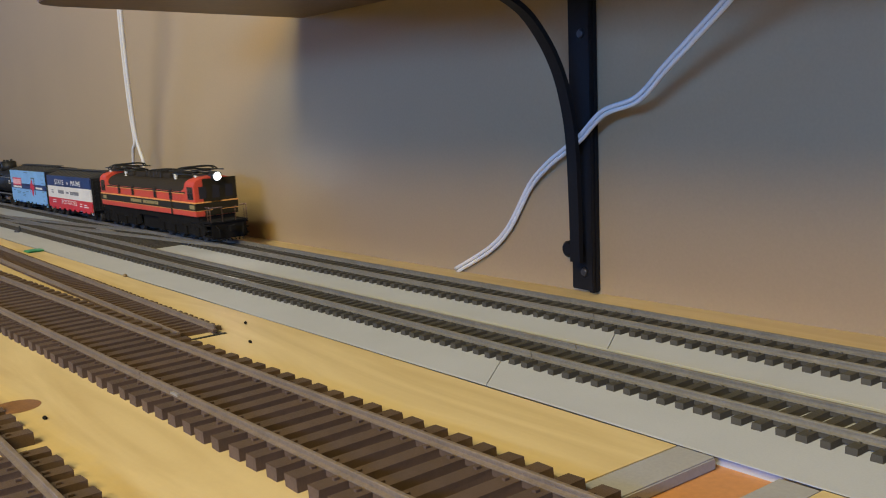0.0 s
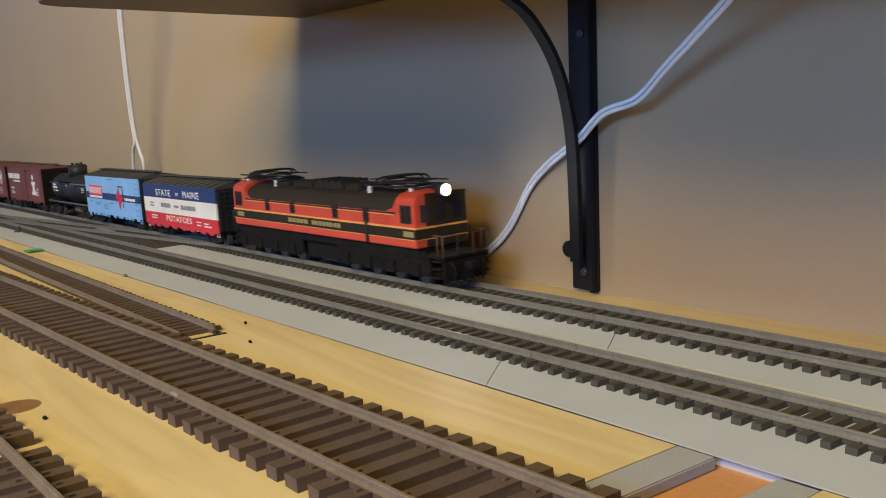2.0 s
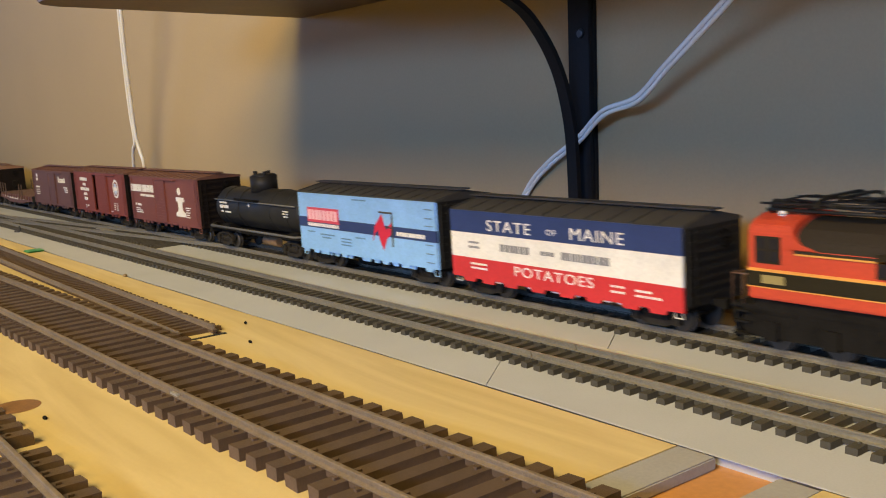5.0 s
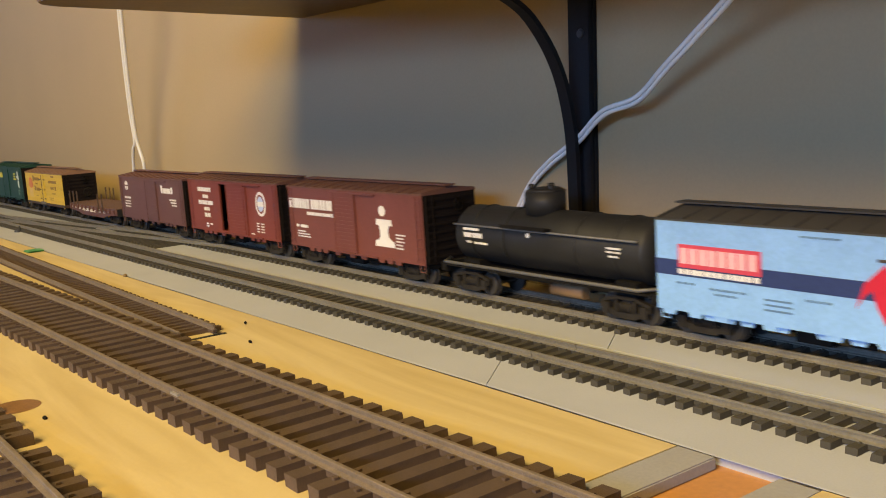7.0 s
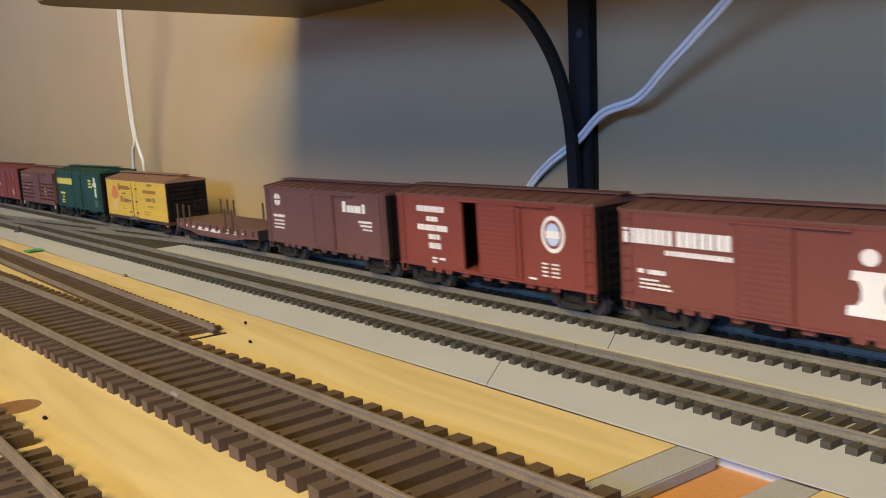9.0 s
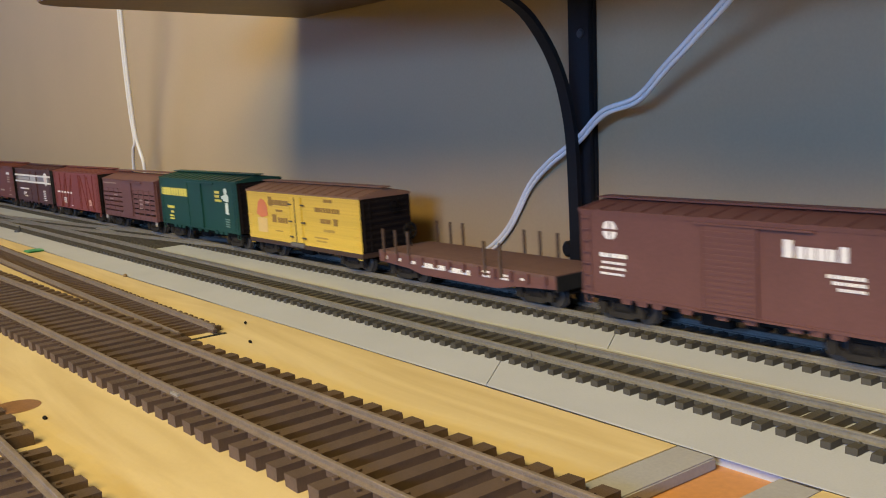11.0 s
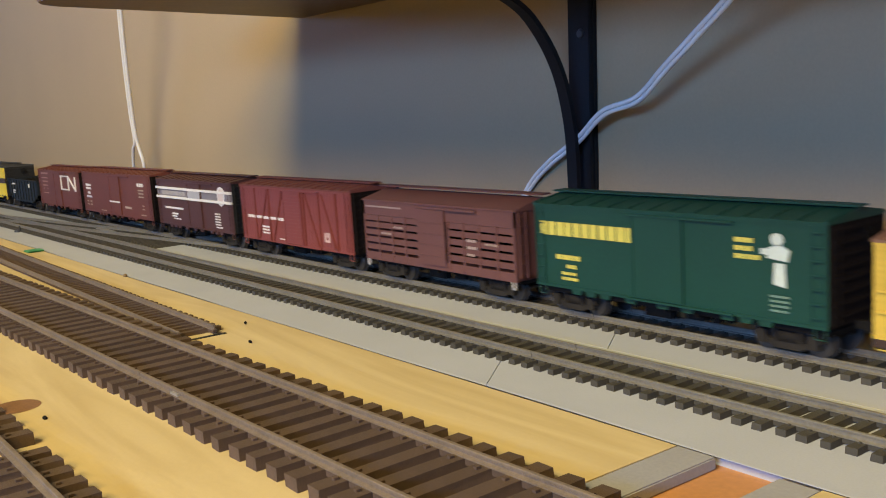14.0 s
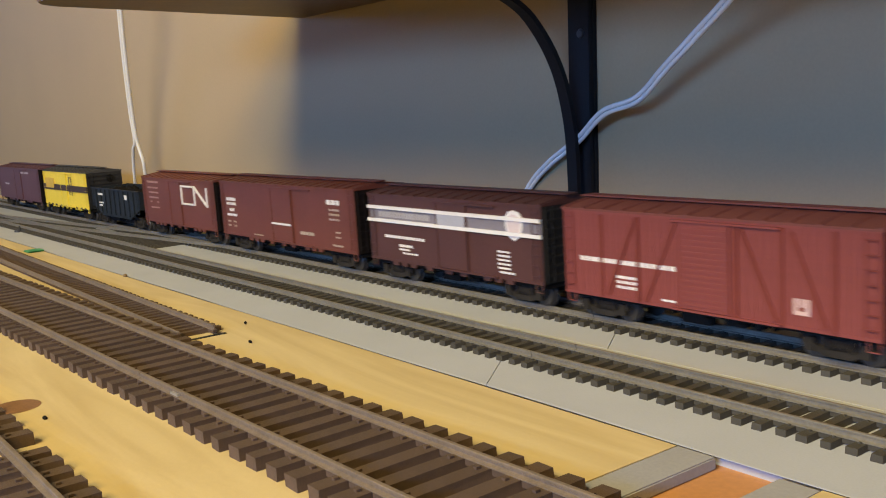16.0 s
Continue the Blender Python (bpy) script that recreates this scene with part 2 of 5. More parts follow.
def track(label, x0, x1, y, z_top, rail_h, tie_h, gauge, tie_len, tie_w, pitch, slope, m_tie, m_rail, view, s=1.0, group="", joints=(), tie_shift=0.0, gap=(0, 0)):
    """A straight track from x0 to x1, its middle at y where x = -300; ties inside view are parts, the rest are joined."""
    th = new("track")
    tagged(th, label, "track", group=group)
    th.location = (-0.3, y * MM, 0)
    th.rotation_euler = (0, 0, math.atan(slope))
    for side in (-1, 1):
        bm = bmesh.new()
        cuts = [x0 + 300] + [j + 300 + 3 * side for j in joints] + [x1 + 300]
        for a, b in zip(cuts, cuts[1:]):
            prism(bm, rail_outline(side * gauge / 2, z_top, rail_h, s), a + 0.2, b - 0.2)
        part("rail", bm, m_rail, th)
        bm = bmesh.new()
        bx(bm, x0 + 300, x1 + 300, side * gauge / 2 - 0.9 * s, side * gauge / 2 + 0.9 * s, z_top - rail_h - 1.5 * s, z_top - rail_h - 0.1)
        part("tie_strip", bm, m_tie, th)
    zt = z_top - rail_h
    meshes = [tie_mesh("tie", tie_len, tie_w, tie_h, gauge, m_tie, tie_shift, k) for k in range(5)]
    rest = bmesh.new()
    r = random.Random(7)
    n = int((x1 - x0 - tie_w) / pitch)
    for i in range(n + 1):
        x = x0 + tie_w / 2 + i * pitch + 300
        if gap[0] < x - 300 < gap[1]:
            continue
        if view[0] < x - 300 < view[1]:
            ob = new("tie", meshes[i % 5])
            ob.parent = th
            ob.location = Vector((x + r.uniform(-.15, .15) * s, r.uniform(-.25, .25) * s, zt)) * MM
            ob.rotation_euler = (0, 0, r.uniform(-0.012, 0.012))
        else:
            bx(rest, x - tie_w / 2, x + tie_w / 2, tie_shift - tie_len / 2, tie_shift + tie_len / 2, zt - tie_h, zt)
    if rest.verts:
        tagged(part("ties", rest, m_tie, th), kind="stuff")
    else:
        rest.free()
    return th


HO = dict(z_top=0.0, rail_h=2.5, tie_h=2.1, gauge=17.4, tie_len=30, tie_w=3.5, pitch=7.14, m_tie=TIE_HO, m_rail=RAIL)
back = track("nickel rail on black plastic ties, along the wall", X_LEFT + 30, X_RIGHT - 30, BACK_Y, slope=0.0, view=(-1380, -180), group="small-gauge tracks", joints=(-1150, -286), gap=(-870, -720), **HO)
mid = track("nickel rail on black plastic ties, beside the wall track", X_LEFT + 30, X_RIGHT - 30, MID_Y, slope=0.0, view=(-1380, -120), group="small-gauge tracks", joints=(-1150, -262), gap=(-1130, -870), **HO)
THROW = mat("dull_throw_bar", (0.34, 0.32, 0.28), 0.5, 0.4)
# crossover between the two small-gauge tracks: diagonal rails on long switch ties
cross = new("crossover")
tagged(cross, "diagonal crossover rails joining the two small-gauge tracks", "track", group="small-gauge tracks")
cross.location = (-1.014, 0.2592, 0)
cross.rotation_euler = (0, 0, math.atan(0.125))
for side in (-1, 1):
    bm = bmesh.new()
    prism(bm, rail_outline(side * 8.7, -0.06, 2.4), -114 + 4 * side, 352 - 4 * side)
    part("rail", bm, RAIL, cross)
for th, ya, x0, x1 in ((mid, MID_Y, -1129, -870), (back, BACK_Y, -869, -720)):
    x = x0
    while x < x1:
        lo, hi = (230, 274.2 + 0.13 * (x + 1014)) if th is mid else (266, 318)
        ob = new("tie", tie_mesh("switch_tie", hi - lo, 2.7, 2.1, 17.4, TIE_HO, (hi + lo) / 2 - ya, int(-x)))
        ob.parent = th
        ob.location = Vector((x + 300, 0, -2.5)) * MM
        x += 7.14
for x, y, w in ((-876, 278.5, 44), (-702, 299.5, 36)):
    ob = boxes("throw_bar", THROW, None, [(x - w / 2, x + w / 2, y - 2.2, y + 2.2, -2.5, -1.7)], bevel=0.3)
    tagged(ob, "small pale metal turnout throw bar lying on ties", "throw bar", group="turnout throw bars")

# large-gauge track in front, on the plywood
wide = dict(z_top=-1.3, rail_h=2.6, tie_h=4.1, gauge=31.3, tie_len=53, tie_w=6.5, pitch=11.4, m_tie=TIE, m_rail=RAIL_O, s=1.35)
front_track = on_sheet(track("large-gauge weathered rails on thick brown ties", -1500, 700, 139.8, slope=0.027, view=(-1400, -120), group="large-gauge tracks", joints=(-360,), **wide))
on_sheet(track("large-gauge weathered rails on brown ties, at the bench's near edge", -1200, 600, 46.4, slope=0.0, view=(-700, -120), group="large-gauge tracks", gap=(-327, -315), **wide))
bm = bmesh.new()
bx(bm, -33.0, -27.0, -17.0, -14.2, -3.9, -2.6)
part("rail_joiner", bm, mat("bright_joiner", (0.50, 0.47, 0.42), 0.4, 0.5, vary=0.3), front_track, "bright metal rail joiner")
# loose small-gauge track that ends on the plywood
loose = track("loose small-gauge track on brown ties, ending on the plywood", -1700, -426, 170.1, slope=-0.016, view=(-1300, -425), group="small-gauge tracks",
              **{**HO, "z_top": -3.4, "m_tie": TIE, "m_rail": RAIL_O, "tie_len": 23.8, "tie_shift": 3.1})
on_sheet(loose)

# grey foam scraps at the near corner of the roadbed
SCRAP = mat("darker_foam", (0.31, 0.305, 0.31), 0.8, vary=0.1, bump=0.1)
for x0, x1, z in ((NOTCH[0] + 0.4, -158.1, PLY_TOP + 0.1), (-138.8, NOTCH[1] - 0.3, PLY_TOP - 0.3)):
    ob = boxes("foam_scrap", SCRAP, None, [(x0, x1, NOTCH[2] + 1, NOTCH[3] + 0.2, TOP, z)], bevel=0.4)
    tagged(ob, "grey foam scrap lying level with the plywood, butting against the roadbed", "foam scrap", group="foam scraps")

# ---- shelf over the bench, with its black bracket ----
bm = bmesh.new()
outline = []
for cx, cy, a0 in ((-606, 184, 180), (1088, 184, 270)):
    for k in range(9):
        a = radians(a0 + 90 * k / 8)
        outline.append((cx + 15 * math.cos(a), cy + 15 * math.sin(a)))
outline += [(1103, WALL_Y - 1), (-621, WALL_Y - 1)]
lo = [bm.verts.new((x, y, 157.6 + (354 - y) * 0.043)) for x, y in outline]
hi = [bm.verts.new((x, y, 178.0 + (354 - y) * 0.043)) for x, y in outline]
bm.faces.new(lo[::-1])
bm.faces.new(hi)
for i in range(len(lo)):
    j = (i + 1) % len(lo)
    bm.faces.new((lo[i], lo[j], hi[j], hi[i]))
tagged(part("wall_shelf", bm, SHELFW, None, bevel=1.2), "dark brown wooden wall shelf with rounded corners", "shelf")

bracket = new("shelf_bracket")
tagged(bracket, "black steel shelf bracket with a curved brace, screwed to the wall", "bracket")
bx0, bx1 = -359.0, -342.0
boxes("upright", BLACKM, bracket, [(bx0, bx1, WALL_Y - 3.2, WALL_Y, -6.5, 155)], bevel=0.4)
boxes("flange", BLACKM, bracket, [(bx1 - 2.7, bx1, WALL_Y - 5.6, WALL_Y - 3.4, -6.5, 155)], bevel=0.35)
boxes("arm", BLACKM, bracket, [(bx0 + 2, bx1 - 2, 200, WALL_Y - 3.4, 151.0, 154.5)], bevel=0.4)
bm = bmesh.new()
path = smooth_path([(0, 345.4, 9), (0, 345.2, 33), (0, 344.5, 56), (0, 343.9, 68), (0, 342.6, 79), (0, 340.2, 90), (0, 336.7, 101.2), (0, 331.4, 112), (0, 324.2, 122.4), (0, 314.6, 132.4), (0, 303.4, 139), (0, 288, 145), (0, 263, 150)], 4)
prev = None
for i, q in enumerate(path):
    d = (path[min(i + 1, len(path) - 1)] - path[max(i - 1, 0)]).normalized()
    n = Vector((0, -d.z, d.y)) * 1.3
    ring = [bm.verts.new((x, q.y + s * n.y, q.z + s * n.z)) for x, s in ((bx0 + 5.5, -1), (bx0 + 12.2, -1), (bx0 + 12.2, 1), (bx0 + 5.5, 1))]
    if prev:
        for k in range(4):
            bm.faces.new((prev[k], prev[(k + 1) % 4], ring[(k + 1) % 4], ring[k]))
    else:
        bm.faces.new(ring)
    prev = ring
bm.faces.new(prev)
part("brace", bm, BLACKM, bracket, "curved flat steel brace")
bm = bmesh.new()
cyl(bm, (bx0 + 0.6, WALL_Y - 0.5, 14.4), (bx0 + 0.6, 347.6, 14.4), 4.3, 22)
cyl(bm, (bx0 + 0.6, 347.6, 14.4), (bx0 + 0.6, 346.4, 14.4), 4.3, 22, 2.9)
part("rivet", bm, BLACKM, bracket, "round black rivet head")
for z in (122.5, 3):
    bm = bmesh.new()
    cyl(bm, (bx0 + 9, WALL_Y - 3.1, z), (bx0 + 9, WALL_Y - 4.4, z), 2.5, 16, 1.7)
    part("screw_head", bm, mat("worn_screw", (0.08, 0.08, 0.085), 0.4, 0.6), bracket, "dull steel screw head")
# the bracket is leaned a little to fit its edges to the camera's view
for ob in bracket.children:
    ob.matrix_basis = Matrix.Translation((-0.35, 0, 0)) @ pose(0, 0, 0, 0, 1.85, 0) @ Matrix.Translation((0.35, 0, 0))

# ---- cords on the wall ----


def cord(points, r, label, gap=0.0):
    th = new("cord")
    tagged(th, label, "cord", group="cords on the wall")
    path = smooth_path(points)
    for s in ((-1, 1) if gap else (0,)):
        bm = bmesh.new()
        tube(bm, [p + Vector((-0.5 * gap * s, 0, 0.86 * gap * s)) for p in path], r)
        part("strand", bm, CORDW, th)
    return th


cord([(-457.9, 351, -7.2), (-424.9, 351, 8.7), (-406.6, 351, 23.0), (-388.7, 351, 45.7), (-372.2, 349.2, 57.6), (-358.6, 348.4, 65.0), (-343.6, 345.5, 72.1), (-324.6, 342, 83.8),
      (-299.8, 338, 89.6), (-278.1, 332, 102.3), (-253.7, 324, 115.5), (-234.0, 316, 125.3), (-210, 303, 137), (-185, 284, 148), (-175, 160, 158)], 1.1, "white twin-wire cord draped over the black bracket", 1.15)
cord([(-848.1, 305, 229.7), (-852.4, 305, 206.1), (-866.5, 308.8, 184.9), (-891.1, 317.2, 141.1), (-910.4, 324.7, 100.4), (-919.8, 329.4, 73.6), (-929.6, 330.7, 65.8), (-940.5, 333.2, 51.4), (-955.3, 337.7, 24.8), (-957.2, 338, -8.0)], 1.7, "thin white wire hanging down the wall")
cord([(-836.9, 303, 229.6), (-841.3, 303, 204.7), (-855.8, 307.0, 183.8), (-880.0, 315.3, 140.6), (-898.9, 322.7, 100.2), (-907.7, 326.9, 76.4), (-907.7, 329.2, 62.9), (-907.2, 331.1, 52.1), (-918.5, 335.7, 24.8), (-919.4, 336, -8.0)], 1.7, "thin white wire hanging down the wall")

# ---- bits on the plywood ----


def crumb(x, y, r, h, m, label, name="scrap", seed=0):
    rr = random.Random(seed)
    bm = bmesh.new()
    bmesh.ops.create_icosphere(bm, subdivisions=2, radius=1.0)
    for v in bm.verts:
        k = 1 + rr.uniform(-.3, .3)
        v.co = Vector((x + v.co.x * r * k, y + v.co.y * r * k * 0.6, TOP + max(0, v.co.z * k + 0.6) * h))
    return tagged(on_sheet(part(name, bm, m, None)), label, "scrap", group="bits on the bench")


crumb(-434, 200.4, 0.95, 1.0, SOOT, "dark crumb on plywood", seed=3)
crumb(-396.7, 184.6, 1.1, 0.8, SOOT, "dark crumb on plywood", seed=4)
crumb(-353.5, 83.5, 1.2, 0.7, SOOT, "dark crumb on plywood", seed=5)
crumb(-636, 211.4, 2.0, 1.2, mat("tan_crumb", (0.25, 0.17, 0.08), 0.8), "tan crumb at the roadbed's edge", seed=6)
bm = bmesh.new()
prism_xz(bm, [(-848, TOP), (-832, TOP), (-830, TOP + 1.4), (-844, TOP + 1.6)], 200, 212.6)
tagged(on_sheet(part("plastic_scrap", bm, mat("green_plastic", (0.03, 0.30, 0.12), 0.4), None, bevel=0.3)), "small green plastic scrap beside the roadbed", "scrap", group="bits on the bench")
bm = bmesh.new()
tube(bm, smooth_path([(-980, 226, BED + 0.6), (-974, 228, BED + 0.6), (-971, 229, BED + 2), (-972, 229, BED + 6)]), 0.7)
tagged(part("wire_end", bm, BLACK, None), "short bent black wire end on the roadbed", "wire")
bm = bmesh.new()
cyl(bm, (-378, 79.5, TOP + 0.02), (-378, 79.5, TOP + 0.12), 9, 28)
on_sheet(part("knot", bm, mat("wood_knot", (0.23, 0.115, 0.05), 0.5, vary=0.3, spots=150), t))
bm = bmesh.new()
bx(bm, -125.8, -123.4, -6.5, 13.5, TOP + 0.02, TOP + 0.3)
tagged(part("end_strip", bm, BLACK, loose, "thin black end strip"), "")
# ---- the train ----


def paint(name, rgb, rough=0.5, vary=0.16, gloss=0.4):
    return mat(name, rgb, rough, vary=vary, grain=900, bump=0.12, spots=45, gloss=gloss)


BROWN = paint("boxcar_brown", (0.135, 0.040, 0.026))
OXIDE = paint("oxide_red", (0.19, 0.043, 0.030))
DEEPBROWN = paint("deep_brown", (0.075, 0.030, 0.026))
DULLBROWN = paint("dull_brown", (0.122, 0.054, 0.047))
BRICKRED = paint("brick_red", (0.205, 0.050, 0.043))
STOCKBROWN = paint("stock_brown", (0.13, 0.056, 0.050))
PURPLE = paint("purple_brown", (0.10, 0.045, 0.055))
ROOFBLACK = paint("roof_black", (0.05, 0.048, 0.045), 0.7)
ROOFBROWN = paint("roof_brown", (0.20, 0.11, 0.072), 0.65)
GREEN = paint("dark_green", (0.008, 0.048, 0.035))
YELLOW = paint("reefer_yellow", (0.60, 0.41, 0.058), vary=0.24)
BLUE = paint("light_blue", (0.235, 0.46, 0.80))
NAVY = paint("navy", (0.025, 0.045, 0.14))
CREAM = paint("cream_white", (0.74, 0.72, 0.68))
RED = paint("signal_red", (0.55, 0.035, 0.04))
ORANGE = paint("engine_orange", (0.56, 0.070, 0.034), 0.45)
OLIVE = paint("olive_green", (0.024, 0.019, 0.009), 0.5, gloss=0.2)
ENGINEROOF = paint("brown_black_roof", (0.036, 0.029, 0.021), 0.8, gloss=0.12)
STRIPE = paint("yellow_orange", (0.75, 0.35, 0.08), 0.45)
GLASS = mat("dark_pane", (0.02, 0.02, 0.025), 0.12, vary=0.05)
LAMP = mat("headlight_glow", (1.0, 0.93, 0.80), 0.3, emit=260.0)
INSUL = mat("white_insulator", (0.8, 0.8, 0.78), 0.25)

# near-black car ends and end ladders: their shade is put into the colour
SHADED_END = paint("shaded_end", (0.012, 0.009, 0.008), 0.85, gloss=0.1)
wheelsets = []


def wheel_mesh():
    bm = bmesh.new()
    for s in (-1, 1):
        y = s * 8.6
        cyl(bm, (0, y - 1.3, 0), (0, y + 1.3, 0), 5.3, 20)
        cyl(bm, (0, y - s * 1.3 - 0.4, 0), (0, y - s * 1.3 + 0.4, 0), 6.1, 20)
        bx(bm, -3.6, 3.6, y + s * 1.3 - 0.15, y + s * 1.3 + 0.25, -0.6, 0.6)
    cyl(bm, (0, -13, 0), (0, 13, 0), 1.0, 8)
    return mesh_of(bm, "wheelset", WHEEL)


def sideframe_mesh():
    """A cast truck side with two journal boxes and a spring nest."""
    bm = bmesh.new()
    for s in (-1, 1):
        y0, y1 = (s * 12.2 - 0.9, s * 12.2 + 0.9)
        prism_xz(bm, [(-13.5, 5.0), (-5.0, 1.6), (5.0, 1.6), (13.5, 5.0), (13.5, 6.6), (5.2, 3.8), (-5.2, 3.8), (-13.5, 6.6)], y0, y1)
        prism_xz(bm, [(-13.5, 6.4), (-5, 8.6), (5, 8.6), (13.5, 6.4), (13.5, 7.6), (5.2, 9.8), (-5.2, 9.8), (-13.5, 7.6)], y0, y1)
        for x in (-10.2, 10.2):
            bx(bm, x - 1.9, x + 1.9, y0 - 0.7 if s < 0 else y0, y1 if s < 0 else y1 + 0.7, 2.8, 7.0)
        for x in (-5.0, 5.0):
            bx(bm, x - 0.7, x + 0.7, y0, y1, 3.6, 8.8)
        for x in (-2.4, 0, 2.4):
            cyl(bm, (x, s * 12.4, 3.8), (x, s * 12.4, 7.2), 1.0, 8)
    bx(bm, -2.6, 2.6, -12, 12, 6.6, 9.2)
    return mesh_of(bm, "sideframe", TRUCKM)


WHEELS = wheel_mesh()
STRETCH[2] = 1.127
FRAMES = sideframe_mesh()
STRETCH[1] = 0.966


def truck(car, x):
    tr = new("truck", FRAMES)
    tr.parent = car
    tr.location = (x * MM, 0, 0)
    for dx in (-10.2, 10.2):
        w = new("wheelset", WHEELS)
        w.parent = tr
        w.location = (dx * MM, 0, 5.3 * MM)
        wheelsets.append(w)


def coupler(car, x, s, z=10.0):
    bm = bmesh.new()
    bx(bm, min(x, x + s * 5), max(x, x + s * 5), -1.2, 1.2, z - 1.2, z + 1.2)
    bx(bm, min(x + s * 4.2, x + s * 7.4), max(x + s * 4.2, x + s * 7.4), -2.4, 1.4, z - 1.7, z + 1.7)
    part("coupler", bm, SOOT, car)


def ladder(car, x, y, z0, z1, m, w=4.4, axis="x", n=7):
    bm = bmesh.new()
    s = 1 if y > 0 else -1
    for k in (-1, 1):
        if axis == "x":
            bx(bm, x + k * w / 2 - .25, x + k * w / 2 + .25, y - .25, y + .25 + s * .3, z0, z1)
        else:
            bx(bm, x - .3, x + .3, y + k * w / 2 - .25, y + k * w / 2 + .25, z0, z1)
    for i in range(n):
        z = z0 + (z1 - z0) * (i + 0.5) / n
        if axis == "x":
            bx(bm, x - w / 2, x + w / 2, y + s * .3 - .2, y + s * .3 + .2, z - .2, z + .2)
        else:
            bx(bm, x - .2, x + .2, y - w / 2, y + w / 2, z - .2, z + .2)
    part("ladder", bm, m, car)


def brake_wheel(car, x, z, m=None):
    bm = bmesh.new()
    for i in range(16):
        a, b = 2 * math.pi * i / 16, 2 * math.pi * (i + 1) / 16
        cyl(bm, (x, 5 + 3 * math.cos(a), z + 3 * math.sin(a)), (x, 5 + 3 * math.cos(b), z + 3 * math.sin(b)), 0.3, 5)
    for a in (0, 60, 120):
        c, s = math.cos(radians(a)) * 3, math.sin(radians(a)) * 3
        cyl(bm, (x, 5 - c, z - s), (x, 5 + c, z + s), 0.22, 5)
    part("brake_wheel", bm, m or SOOT, car)


def letters(car, name, m, words, label, y=-18.0, t=0.16):
    """Printed writing that cannot be spelled out: rows of plain bars, (x, z, width, height, count)."""
    rr = random.Random(11)
    for x, z, w, h, n in words:
        bm = bmesh.new()
        step = w / n
        for i in range(n):
            k = rr.uniform(0.72, 0.9) if n > 1 else 1
            bx(bm, x + i * step, x + i * step + step * k, y - t, y, z, z + h)
        part(name, bm, m, car, label)


def lettered(car, text, x, z, h, m, y=-18.06, w=None):
    """Raised print in the built-in font, centred at x, on the near side."""
    cu = bpy.data.curves.new("print", "FONT")
    cu.body, cu.size, cu.align_x, cu.extrude, cu.space_character = text, h * 1.4 * MM, "CENTER", 0.06 * MM, 1.1
    tmp = bpy.data.objects.new("print", cu)
    scene.collection.objects.link(tmp)
    dg = bpy.context.evaluated_depsgraph_get()
    me = bpy.data.meshes.new_from_object(tmp.evaluated_get(dg))
    wide = max(v.co.x for v in me.vertices) - min(v.co.x for v in me.vertices)
    k = w * MM / wide if w else 1.0
    for v in me.vertices:
        v.co = Vector((v.co.x * k, v.co.z * -1, v.co.y * STRETCH[2]))
    bpy.data.objects.remove(tmp)
    me.materials.clear()
    me.materials.append(m)
    ob = new("lettering", me)
    ob.parent = car
    ob.location = Vector((x, y * STRETCH[1], z * STRETCH[2])) * MM
    return ob


def car_thing(label, category, parts_of):
    th = new(category.replace(" ", "_"))
    return tagged(th, label, category, group="cars of the train")


def underframe(car, L, m=SOOT, z=8.6, deep=True):
    rows = [(-L / 2 + 2, L / 2 - 2, -3, 3, 6.5, z + 1), (-L / 2 + 1, L / 2 - 1, -15, 15, z - 0.6, z + 1)]
    if deep:
        rows += [(-16, -2, -9, -5, 3.4, z), (4, 13, -8, -3.5, 4.4, z), (18, 21, -10, 10, 5, z)]
    for x in (-30, -15, 0, 15, 30):
        rows.append((x - 0.6, x + 0.6, -16, 16, z - 1.4, z))
    boxes("underframe", m, car, rows)


def roof_outline(hw, eave, peak, lip=0.5):
    return [(-hw - lip, eave - 0.7), (-hw - lip, eave), (0, peak), (hw + lip, eave), (hw + lip, eave - 0.7)]


def repeat(car, name, mesh, places):
    for p in places:
        ob = new(name, mesh)
        ob.parent = car
        ob.location = Vector((p[0], p[1] * STRETCH[1], p[2] * STRETCH[2])) * MM


